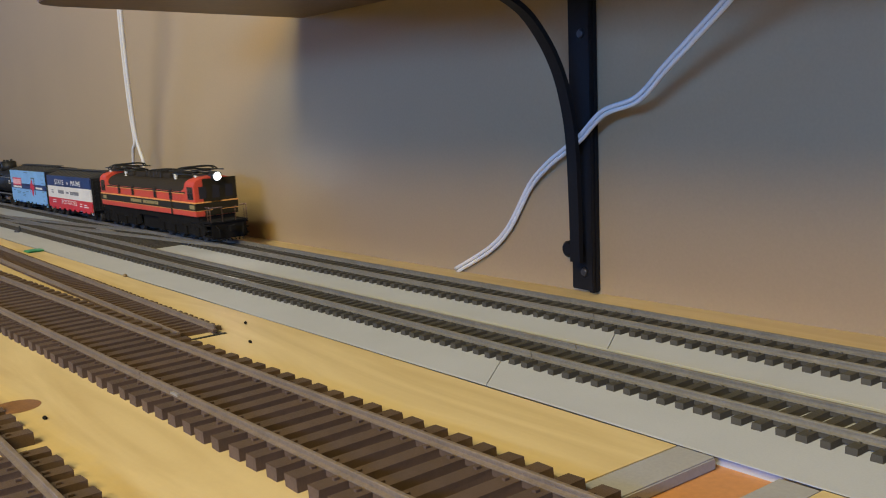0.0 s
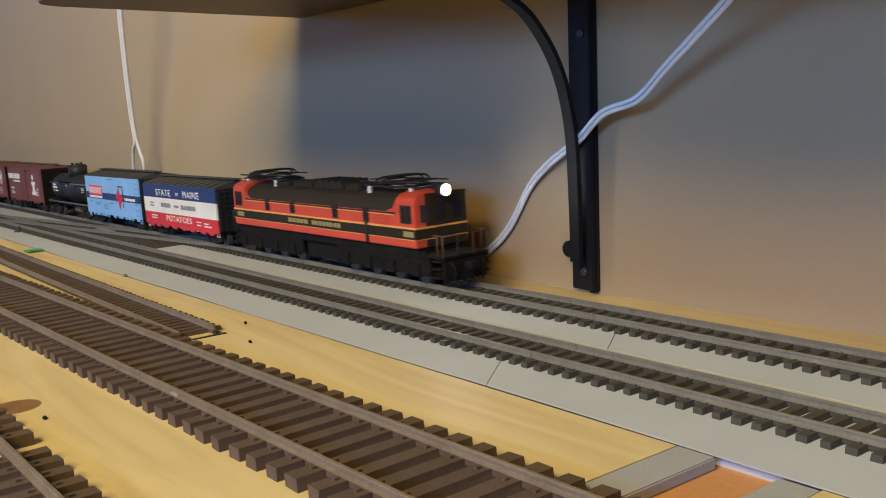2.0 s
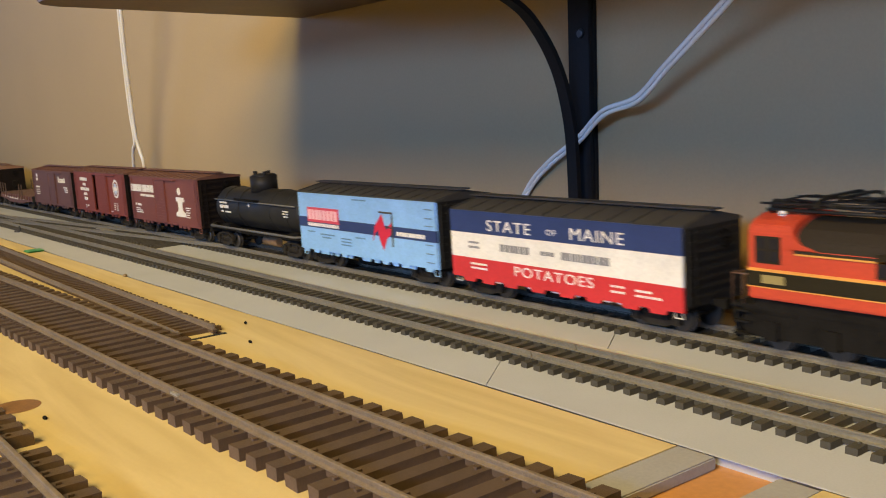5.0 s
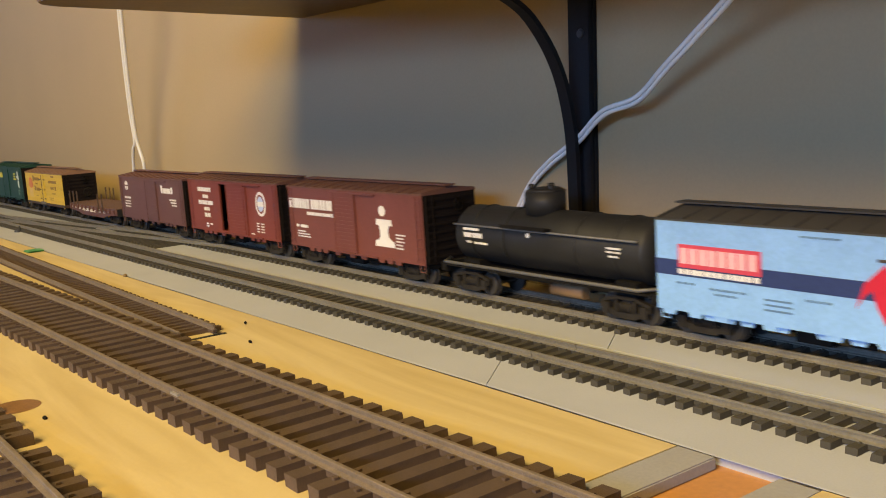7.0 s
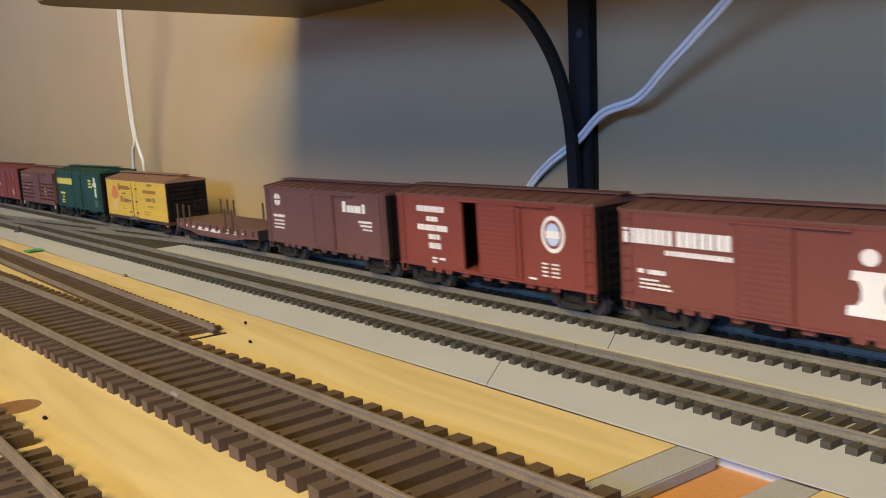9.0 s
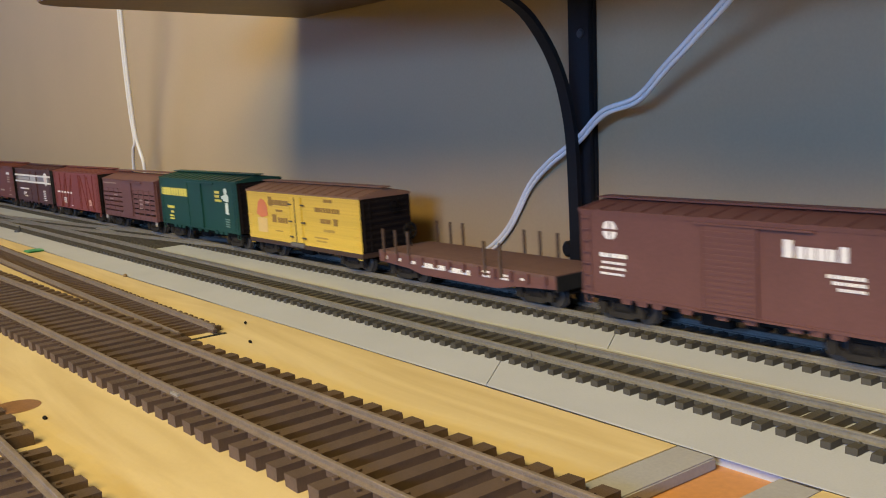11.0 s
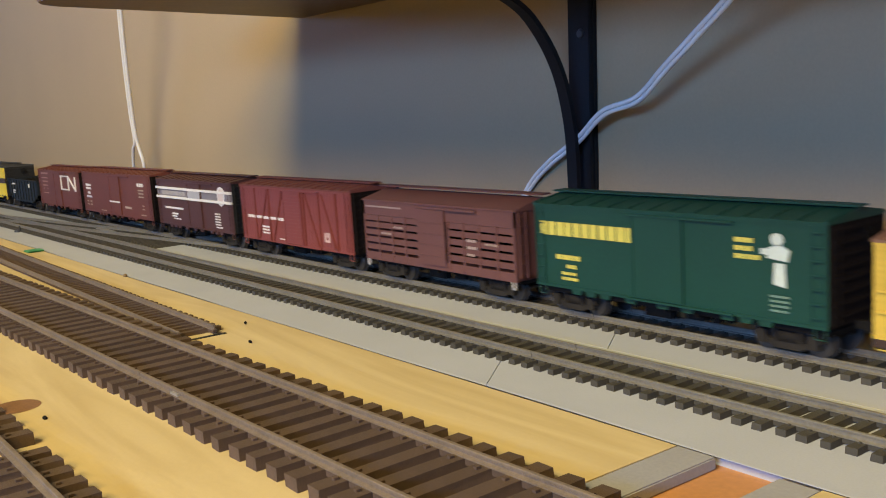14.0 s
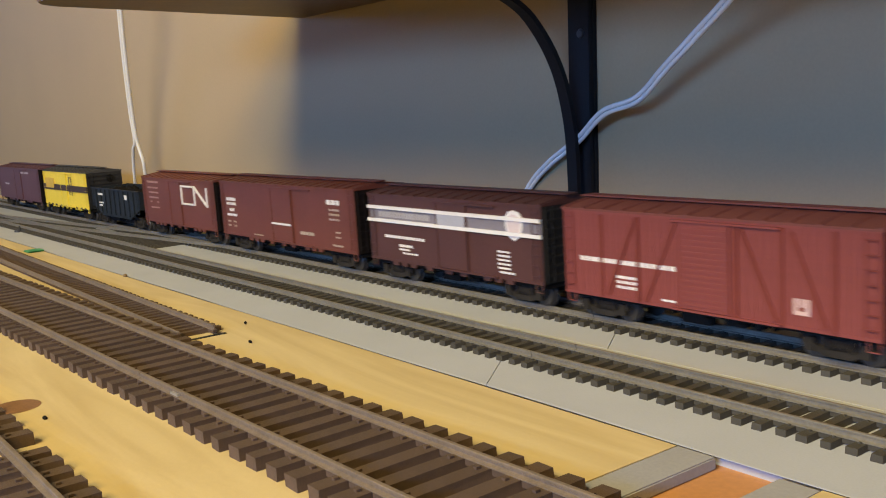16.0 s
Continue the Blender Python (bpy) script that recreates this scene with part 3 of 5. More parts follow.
def house_car(label, L, m_side, m_roof, m_end=None, eave=43.4, sill=9.2, peak=47.2, hw=17.6, door=(-9, 22), m_door=None, door_rib=True, open_gap=0,
              ribs=10, roof_ribs=13, walk_board=True, category="boxcar", sill_tabs=True, planks=0, m_ladder=None, truck_at=None, m_walk=None, door_rail=True, side_ladder=True):
    car = car_thing(label, category, None)
    peak -= 1.2
    sill += 1.1 if sill_tabs else 0
    m_end, m_door, m_ladder = m_end or SHADED_END, m_door or m_side, m_ladder or m_side
    h = L / 2
    bm = bmesh.new()
    if open_gap:
        d1 = door[0]
        d0 = d1 - open_gap
        for x0, x1 in ((-h, d0), (d1, h)):
            bx(bm, x0, x1, -hw, -hw + 1.2, sill, eave)
        bx(bm, d0, d1, -hw, -hw + 1.2, sill, sill + 1.2)
        bx(bm, d0, d1, -hw, -hw + 1.2, eave - 2, eave)
        bx(bm, -h, h, hw - 1.2, hw, sill, eave)
        bx(bm, -h, -h + 1.2, -hw + 1.2, hw - 1.2, sill, eave)
        bx(bm, h - 1.2, h, -hw + 1.2, hw - 1.2, sill, eave)
        bx(bm, -h + 1.2, h - 1.2, -hw + 1.2, hw - 1.2, sill, sill + 1.2)
    else:
        bx(bm, -h, h, -hw, hw, sill, eave)
    bx(bm, -h, h, -hw - 0.35, -hw, sill - 0.2, sill + 0.9)
    bx(bm, -h, h, -hw - 0.35, -hw, eave - 1.5, eave - 0.6)
    if sill_tabs:
        for x in (-46, -38, -30, -16, 0, 12, 30, 38, 46):
            if abs(x) < h - 6:
                prism_xz(bm, [(x - 3.2, sill), (x - 2.2, sill - 2), (x + 2.2, sill - 2), (x + 3.2, sill)], -hw, -hw + 0.8)
    part("body", bm, m_side, car)
    if ribs:
        bm = bmesh.new()
        bx(bm, -0.35, 0.35, -hw - 0.24, -hw, sill + 1.0, eave - 1.5)
        repeat(car, "panel_rib", mesh_of(bm, "panel_rib", m_side), [(x, 0, 0) for x in np.linspace(-h + 0.6, h - 0.6, ribs + 1)
                                                                  if not door[0] - 1 - open_gap < x < door[0] + door[1] + 1])
    if planks:
        bm = bmesh.new()
        bx(bm, 0.1, planks - 0.1, -hw - 0.2, -hw, sill + 0.9, eave - 1.5)
        repeat(car, "plank", mesh_of(bm, "plank", m_side), [(-h + planks * i, 0, 0) for i in range(int(L / planks))])
    bm = bmesh.new()
    bx(bm, -0.5, 0.5, -hw + 2.5, hw - 2.5, -0.8, 0.8)
    rib = mesh_of(bm, "end_rib", m_end, 0.3)
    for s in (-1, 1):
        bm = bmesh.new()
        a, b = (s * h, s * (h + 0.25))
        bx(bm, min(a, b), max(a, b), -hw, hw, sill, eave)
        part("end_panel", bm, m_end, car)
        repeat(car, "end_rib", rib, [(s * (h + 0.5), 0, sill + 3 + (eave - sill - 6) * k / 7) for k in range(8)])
    bm = bmesh.new()
    prism(bm, roof_outline(hw, eave, peak), -h - 0.6, h + 0.6)
    part("roof", bm, m_roof, car)
    if roof_ribs:
        bm = bmesh.new()
        prism(bm, [(-hw - 0.6, eave + 0.02), (-hw - 0.6, eave + 0.5), (0, peak + 0.3), (hw + 0.6, eave + 0.5), (hw + 0.6, eave + 0.02), (0, peak + 0.02)], -0.6, 0.6)
        repeat(car, "roof_rib", mesh_of(bm, "roof_rib", m_roof), [(x, 0, 0) for x in np.linspace(-h + 0.6, h - 0.6, roof_ribs + 1)])
    if walk_board:
        bm = bmesh.new()
        bx(bm, -h - 2.2, h + 2.2, -1.05, 1.05, peak + 0.35, peak + 0.95)
        repeat(car, "running_board", mesh_of(bm, "running_board", m_walk or m_roof), [(0, y, 0) for y in (-2.4, 0, 2.4)])
    d0, dw = door
    bm = bmesh.new()
    bx(bm, d0, d0 + dw, -hw - 0.85, -hw - 0.1, sill + 0.8, eave - 2)
    dr = part("door", bm, m_door, car)
    if door_rib:
        bm = bmesh.new()
        bx(bm, d0 + 1.5, d0 + dw - 1.5, -hw - 1.15, -hw - 0.85, -0.45, 0.45)
        repeat(dr, "door_rib", mesh_of(bm, "door_rib", m_door), [(0, 0, sill + 2.5 + (eave - sill - 7) * k / 13) for k in range(14)])
    bm = bmesh.new()
    bx(bm, 0, 0.8, -hw - 1.2, -hw - 0.85, sill + 0.8, eave - 2)
    repeat(dr, "door_edge", mesh_of(bm, "door_edge", m_door), [(d0, 0, 0), (d0 + dw - 0.8, 0, 0)])
    if door_rail:
        for z in (eave - 2.2, sill - 0.1):
            boxes("door_track", m_side, car, [(d0 - open_gap - 3, d0 + dw * 1.9, -hw - 1.5, -hw - 0.4, z, z + 0.7)])
    for s in (-1, 1):
        if side_ladder:
            ladder(car, s * (h - 3.6), -hw - 0.5, sill + 1, eave - 1, m_ladder)
        ladder(car, s * (h + 0.9), -hw + 4, sill + 1, eave - 1, m_end, axis="y")
        coupler(car, s * h, s)
        truck(car, s * (truck_at or h - 18))
        bm = bmesh.new()
        tube(bm, [(s * (h - 1.2), -hw + 0.3, sill), (s * (h - 1.2), -hw + 0.3, sill - 3.4), (s * (h - 5.2), -hw + 0.3, sill - 3.4), (s * (h - 5.2), -hw + 0.3, sill)], 0.3, 5)
        part("stirrup", bm, m_side, car)
    brake_wheel(car, h + 2.0, eave - 6)
    underframe(car, L)
    return car


cars = []  # (thing, place of its middle in the train)


def add(car, x0):
    cars.append((car, x0 + 48.2))
    return car

HW = 17.6


def side_band(car, name, m, L, z0, z1, label="", x0=None, x1=None, y=0.2, hw=HW):
    return boxes(name, m, car, [(-L / 2 if x0 is None else x0, L / 2 if x1 is None else x1, -hw - y, -hw - 0.02, z0, z1)], label)


def side_shape(car, name, m, outline, label="", y0=0.3, y1=0.02, hw=HW):
    bm = bmesh.new()
    prism_xz(bm, outline, -hw - y0, -hw - y1)
    return part(name, bm, m, car, label)


def ring_shape(cx, cz, rx, rz, n=28):
    return [(cx + rx * math.cos(2 * math.pi * i / n), cz + rz * math.sin(2 * math.pi * i / n)) for i in range(n)]


def bar_line(x0, z0, x1, z1, w):
    d = Vector((x1 - x0, z1 - z0)).normalized()
    n = Vector((-d.y, d.x)) * w / 2
    return [(x0 - n.x, z0 - n.y), (x1 - n.x, z1 - n.y), (x1 + n.x, z1 + n.y), (x0 + n.x, z0 + n.y)]


# --- the electric engine ---
def pantograph(eng, cx, s):
    pg = new("pantograph")
    pg.parent = eng
    tagged(pg, "folded black wire pantograph")
    bm = bmesh.new()
    for y in (-9, 9):
        tube(bm, [(cx - 26, y, 44.2), (cx + 26, y, 44.2)], 0.55, 6)
    for x in (-26, -12, 12, 26):
        tube(bm, [(cx + x, -9, 44.2), (cx + x, 9, 44.2)], 0.5, 6)
    part("base_frame", bm, BLACK, pg)
    bm = bmesh.new()
    for y in (-7.5, 7.5):
        tube(bm, [(cx - 27, y * 1.5, 46.4), (cx + 27, y * 1.5, 46.9)], 0.4, 6)
        tube(bm, [(cx - 24, y, 45.0), (cx + 10, y * 1.1, 46.0), (cx - 18, y * 0.9, 47.4)], 0.4, 6)
        tube(bm, [(cx + 24, y, 45.0), (cx - 10, y * 1.1, 45.8), (cx + 20, y * 0.9, 47.2)], 0.4, 6)
    for x in (-20, -8, 8, 22):
        tube(bm, [(cx + x, -8, 47.2), (cx + x, 8, 47.2)], 0.35, 6)
    part("scissor_arm", bm, BLACK, pg)
    for x in (-3, 3):
        bm = bmesh.new()
        tube(bm, smooth_path([(cx + x, -17, 46.2), (cx + x, -13, 48.6), (cx + x, 0, 49.0), (cx + x, 13, 48.6), (cx + x, 17, 46.2)], 4), 0.55, 6)
        part("contact_shoe", bm, BLACK, pg)
    for x in (-20, 20):
        for y in (-9, 9):
            bm = bmesh.new()
            for k in range(3):
                cyl(bm, (cx + x, y, 40.6 + k * 1.2), (cx + x, y, 41.7 + k * 1.2), 1.7, 12, 1.2)
            part("insulator", bm, INSUL, pg, "white porcelain insulator")


def engine():
    e = tagged(new("electric_locomotive"), "orange and olive electric locomotive with folded pantographs and lit headlight", "locomotive", group="cars of the train")
    h, hw = 108.5, 17.6
    boxes("body", ORANGE, e, [(-h, 105.2, -hw, hw, 17.2, 34.0)], bevel=0.5)
    boxes("olive_band", OLIVE, e, [(-h - 0.25, 105.45, -hw - 0.25, hw + 0.25, 21.2, 26.0)], "dark olive band along the side")
    boxes("stripe", STRIPE, e, [(-h - 0.35, 105.55, -hw - 0.35, hw + 0.35, 26.0, 26.9)], "thin yellow-orange stripe")
    boxes("lower_stripe", STRIPE, e, [(-h - 0.3, 105.5, -hw - 0.3, hw + 0.3, 20.9, 21.25)], "thin yellow-orange stripe")
    for s, h, c0, c1, w0 in ((-1, 108.5, 91, 80, 100.5), (1, 105.2, 87.7, 76.7, 97.2)):
        bm = bmesh.new()
        prism(bm, [(-hw, 33), (-hw, 38.4), (-16.6, 40.2), (-14, 41.6), (-8, 43), (0, 43.6), (8, 43), (14, 41.6), (16.6, 40.2), (hw, 38.4), (hw, 33)], min(s * c0, s * h), max(s * c0, s * h))
        part("cab", bm, ORANGE, e, bevel=0.4)
        bm = bmesh.new()
        prism_xz(bm, [(s * c0, 33), (s * c0, 38.6), (s * (c0 - 1.4), 36.4), (s * (c0 - 3.4), 35.0), (s * (c0 - 7), 34.2), (s * c1, 33)], -hw, -hw + 2)
        part("cab_corner", bm, ORANGE, e)
        # cab side window in two leaves
        w = boxes("cab_window", OLIVE, e, [(s * w0 - 5, s * w0 + 5, -hw - 0.3, -hw - 0.02, 28.6, 37.0)], "two-leaf cab window")
        for dx in (-2.4, 2.4):
            for z in (29.2, 33.1):
                boxes("pane", GLASS, w, [(s * w0 + dx - 1.7, s * w0 + dx + 1.7, -hw - 0.42, -hw - 0.3, z, z + 3.3)])
        # end windows and door
        x0, x1 = min(s * h, s * (h + 0.35)), max(s * h, s * (h + 0.35))
        for y in (-11, 0, 11):
            boxes("end_window", GLASS, e, [(x0, x1, y - 3, y + 3, 29, 37)])
        # dark panel laid over the orange end, standing in for the shade there
        boxes("end_panel", OLIVE, e, [(min(s * h, s * (h + 0.2)), max(s * h, s * (h + 0.2)), -10.5, 17.4, 17.4, 42)])
        boxes("end_door", OLIVE, e, [(x0, x1, -4.2, 4.2, 17.4, 28.4)])
    bm = bmesh.new()
    prism(bm, [(-hw - 0.3, 32.0), (-hw - 0.3, 32.6), (-16.2, 36.4), (-13, 39.4), (-8, 41.2), (0, 42.2), (8, 41.2), (13, 39.4), (16.2, 36.4), (hw + 0.3, 32.6), (hw + 0.3, 32.0)], -90.8, 87.5)
    part("roof", bm, ENGINEROOF, e, bevel=0.3)
    bm = bmesh.new()
    bx(bm, -90, 86.8, -hw - 0.5, -hw - 0.1, 32.0, 32.5)
    part("eave_strip", bm, STRIPE, e, "thin pale strip at the eave")
    for x in (-58.5, -25, 26, 59):
        w = boxes("side_window", OLIVE, e, [(x - 2.8, x + 2.8, -hw - 0.5, -hw - 0.02, 27.6, 34.6)])
        boxes("pane", GLASS, w, [(x - 2.0, x + 2.0, -hw - 0.62, -hw - 0.5, 28.2, 32.0)])
    boxes("door_seam", OLIVE, e, [(57.5, 60.5, -hw - 0.55, -hw - 0.3, 17.3, 28)])
    boxes("vent_panel", ORANGE, e, [(68, 81, -hw - 0.3, -hw - 0.02, 27.6 + k * 0.9, 28.1 + k * 0.9) for k in range(5)])
    for x0, x1, z in ((-36, -12, 44.2), (-10, 24, 45.6), (26, 42, 44.4), (-62, -42, 43.4)):
        boxes("roof_hatch", ENGINEROOF, e, [(x0, x1, -9.5, 9.5, 40.4, z)], bevel=0.8)
    for x in np.linspace(-8, 22, 5):
        boxes("hatch_bar", BLACK, e, [(x - 0.6, x + 0.6, -9.8, 9.8, 41, 46.0)])
    pantograph(e, -80, -1)
    pantograph(e, 72, 1)
    for s, h, p in ((-1, 103.7, 117.5), (1, 105.2, 124.6)):
        hl = new("headlight")
        hl.parent = e
        bm = bmesh.new()
        cyl(bm, (s * 102, 0, 43.2), (s * (h + 5.3), 0, 43.2), 3.4, 18)
        bx(bm, min(s * 102, s * 107), max(s * 102, s * 107), -2.4, 2.4, 41, 43)
        part("housing", bm, BLACK, hl)
        bm = bmesh.new()
        cyl(bm, (s * (h + 5.3), 0, 43.2), (s * (h + 5.9), 0, 43.2), 2.3, 20)
        part("lens", bm, LAMP if s > 0 else GLASS, hl, "glowing lens" if s > 0 else "unlit lens")
        # end platform, steps, rail and pilot
        a, b = sorted((s * 104, s * p))
        boxes("platform", SOOT, e, [(a, b, -15.5, 15.5, 13.2, 14.6)], bevel=0.3)
        boxes("pilot", SOOT, e, [tuple(sorted((s * (p - 3), s * (p - 0.5)))) + (-14.5, 14.5, 3.0, 13.2)], bevel=0.5)
        for y in (-15, 15):
            bm = bmesh.new()
            tube(bm, [(s * (p - 0.5), y, 14), (s * (p - 0.5), y, 24), (s * (p - 8.5), y, 24)], 0.4, 6)
            tube(bm, [(s * (p - 5), y, 14), (s * (p - 5), y, 24)], 0.35, 6)
            part("handrail", bm, mat("rail_brown", (0.10, 0.05, 0.03), 0.5), e)
            rows = [(*sorted((s * (p - 8.5), s * (p - 1.5))), y - 1.6, y + 1.6, z, z + 0.7) for z in (4.5, 8.5, 12.0)]
            boxes("step", SOOT, e, rows)
            bm = bmesh.new()
            tube(bm, [(s * (p - 0.3), y, 23.8), (s * (p - 0.3), y * 0.36, 23.8), (s * (p - 0.3), y * 0.36, 14)], 0.4, 6)
            part("handrail", bm, mat("rail_brown", (0.10, 0.05, 0.03), 0.5), e)
        coupler(e, s * (p - 0.5), s, 10)
        for y in (-11, 11):
            bm = bmesh.new()
            tube(bm, smooth_path([(s * (p - 0.5), y, 12), (s * (p + 2.5), y * 0.9, 9), (s * (p + 1.5), y * 0.85, 4)], 4), 0.6, 6)
            part("air_hose", bm, SOOT, e)
        bm = bmesh.new()
        for k in range(7):
            tube(bm, [(s * (p - 1.5), -12 + 4 * k, 3.4), (s * (p + 2.5), (-12 + 4 * k) * 0.7, 2.0)], 0.5, 5)
        part("cowcatcher", bm, SOOT, e)
        # air tank under the platform
        bm = bmesh.new()
        cyl(bm, (s * 90, -13, 13), (s * 108, -13, 13), 2.6, 14)
        part("air_tank", bm, SOOT, e)
        # main truck
        bm = bmesh.new()
        for y in (-14.4, 14.4):
            prism_xz(bm, [(s * 20, 6), (s * 22, 13.5), (s * 112, 13.5), (s * 113, 7), (s * 110, 4.6), (s * 28, 4.6)], y - 0.9, y + 0.9)
            for x in (32, 55, 78, 101):
                bx(bm, s * x - 3, s * x + 3, y - 2.0, y + 2.0, 4.0, 10.0)
                for d in (-7, 7):
                    cyl(bm, (s * x + d, y - 1.4, 10.5), (s * x + d, y + 1.4, 10.5), 1.6, 8)
        part("truck", bm, SOOT, e)
        for x in (32, 55, 78, 101):
            w = new("wheelset", WHEELS)
            w.parent = e
            w.location = (s * x * MM, 0, 5.3 * MM)
            wheelsets.append(w)
    boxes("underframe", SOOT, e, [(-107.5, 104.2, -15.5, 15.5, 13.2, 17.3), (-18, 18, -13, 13, 4, 13.4)])
    letters(e, "lettering", DULLGOLD, [(-31, 22.6, 25, 2.3, 5), (-2, 22.6, 34, 2.3, 8)], "dull gold raised lettering", -hw - 0.25)
    letters(e, "number_plate", DULLGOLD, [(-103, 22.4, 9, 2.6, 1), (94.5, 22.4, 9, 2.6, 1)], "dull gold plate", -hw - 0.25)
    return e


add(engine(), -559)

# --- refrigerator car in three colour bands ---
c = house_car("blue, white and red refrigerator car with black roof", 141, CREAM, ROOFBLACK, BLACK, eave=37.6, sill=8.6, peak=42.6, ribs=0, roof_ribs=11, door=(-7, 16), door_rib=False, door_rail=False,
              category="refrigerator car", m_ladder=CREAM)
for n, m, z0, z1 in (("blue_band", NAVY, 28.0, 37.4), ("white_band", CREAM, 17.4, 28.0), ("red_band", RED, 8.6, 17.4)):
    side_band(c, n, m, 141, z0, z1, n.split("_")[0] + " painted band", y=1.25)
for x in (-58, -44, -28, -10, 8, 24, 44, 58):
    bm = bmesh.new()
    prism_xz(bm, [(x - 5, 9), (x - 3.6, 7.0), (x + 3.6, 7.0), (x + 5, 9)], -HW - 1.2, -HW - 0.1)
    part("sill_tab", bm, RED, c)
YB = -HW - 1.3
lettered(c, "STATE", -28.2, 29.6, 4.6, WHITE, YB, 30)
lettered(c, "OF", 0, 30.4, 2.2, WHITE, YB, 6)
lettered(c, "MAINE", 26.4, 29.6, 4.6, WHITE, YB, 30)
lettered(c, "POTATOES", -0.5, 12.4, 4.0, WHITE, YB, 49)
letters(c, "lettering", mat("grey_print", (0.22, 0.22, 0.24), 0.6), [(-34, 21.6, 20, 3, 6), (-7, 22.2, 9, 1.6, 3), (6, 21.4, 28, 3, 9), (-57, 23.6, 8, 0.9, 4), (-57, 21.6, 8, 0.9, 4)], "dark grey lettering", YB)
letters(c, "small_print", WHITE, [(-56, 14.6, 12, 0.8, 5), (-56, 12.8, 12, 0.8, 5), (34, 14.0, 8, 0.8, 3), (34, 12, 8, 0.8, 3), (47, 13.6, 9, 0.8, 3), (47, 11.8, 14, 0.8, 5)], "small white print", YB)
add(c, -766)

# --- light blue refrigerator car ---
c = house_car("light blue refrigerator car with navy band and black roof", 140, BLUE, ROOFBLACK, BLACK, eave=40.2, sill=8.4, peak=44.6, ribs=0, roof_ribs=12, door=(-8, 17), door_rib=False, door_rail=False,
              category="refrigerator car", side_ladder=False)
side_band(c, "side_panel", BLUE, 139, 9.4, 39.6, y=1.3)
side_band(c, "navy_band", NAVY, 139.4, 21.5, 26.8, "navy painted band", y=1.42)
side_shape(c, "red_sign", mat("pink_red", (0.62, 0.06, 0.10), 0.5), [(-59, 24.4), (-23, 24.4), (-23, 32.2), (-59, 32.2)], "red sign panel", 1.55, 1.3)
letters(c, "sign_print", mat("pale_pink", (0.8, 0.45, 0.48), 0.6), [(-58, 25.8, 34, 5.2, 8)], "pale sign lettering", -HW - 1.55)
letters(c, "white_print", WHITE, [(-59, 22.2, 36, 1.7, 12), (35, 22.6, 26, 1.9, 10)], "white print on the navy band", -HW - 1.42)
side_shape(c, "emblem", mat("emblem_red", (0.60, 0.02, 0.05), 0.45), [(11.7, 18.6), (14.5, 26), (21.6, 32.1), (24, 26.2), (26, 24.6), (31.6, 29.6), (29.4, 22.5), (25.8, 20.6), (22, 14.8), (18.6, 20.2), (17.4, 24.4), (14.8, 22.6)], "red painted zigzag emblem", 1.62, 1.3)
bm = bmesh.new()
for ol in (bar_line(19, 33, 32, 33, 0.8), bar_line(31.6, 33, 31, 17, 0.8), bar_line(25, 26, 31, 26, 0.6)):
    prism_xz(bm, ol, -HW - 1.7, -HW - 1.35)
part("emblem_frame", bm, DARKPRINT, c)
letters(c, "small_print", mat("grey_blue_print", (0.10, 0.20, 0.34), 0.6), [(-45, 18, 16, 0.7, 6), (-43, 16.4, 10, 0.7, 4), (-60, 18.8, 9, 0.7, 3), (-22, 17.2, 11, 0.6, 1), (-22, 15.6, 11, 0.6, 1), (-22, 14.0, 11, 0.6, 1), (-8, 37.6, 15, 0.6, 6), (-6, 18.6, 10, 0.7, 4)], "small dark print", -HW - 1.3)
letters(c, "grab_iron", mat("grab_grey", (0.12, 0.2, 0.3), 0.6), [(61, z, 6, 0.4, 1) for z in (12, 16, 20, 28.5, 32, 36)], "blue-grey grab iron", -HW - 1.3, 0.5)
for x in (-64, -52, -40, -20, 4, 22, 42, 62):
    bm = bmesh.new()
    prism_xz(bm, [(x - 3.4, 9.8), (x - 2.4, 7.8), (x + 2.4, 7.8), (x + 3.4, 9.8)], -HW - 1.1, -HW - 0.1)
    part("sill_tab", bm, BLUE, c)
add(c, -918.5)


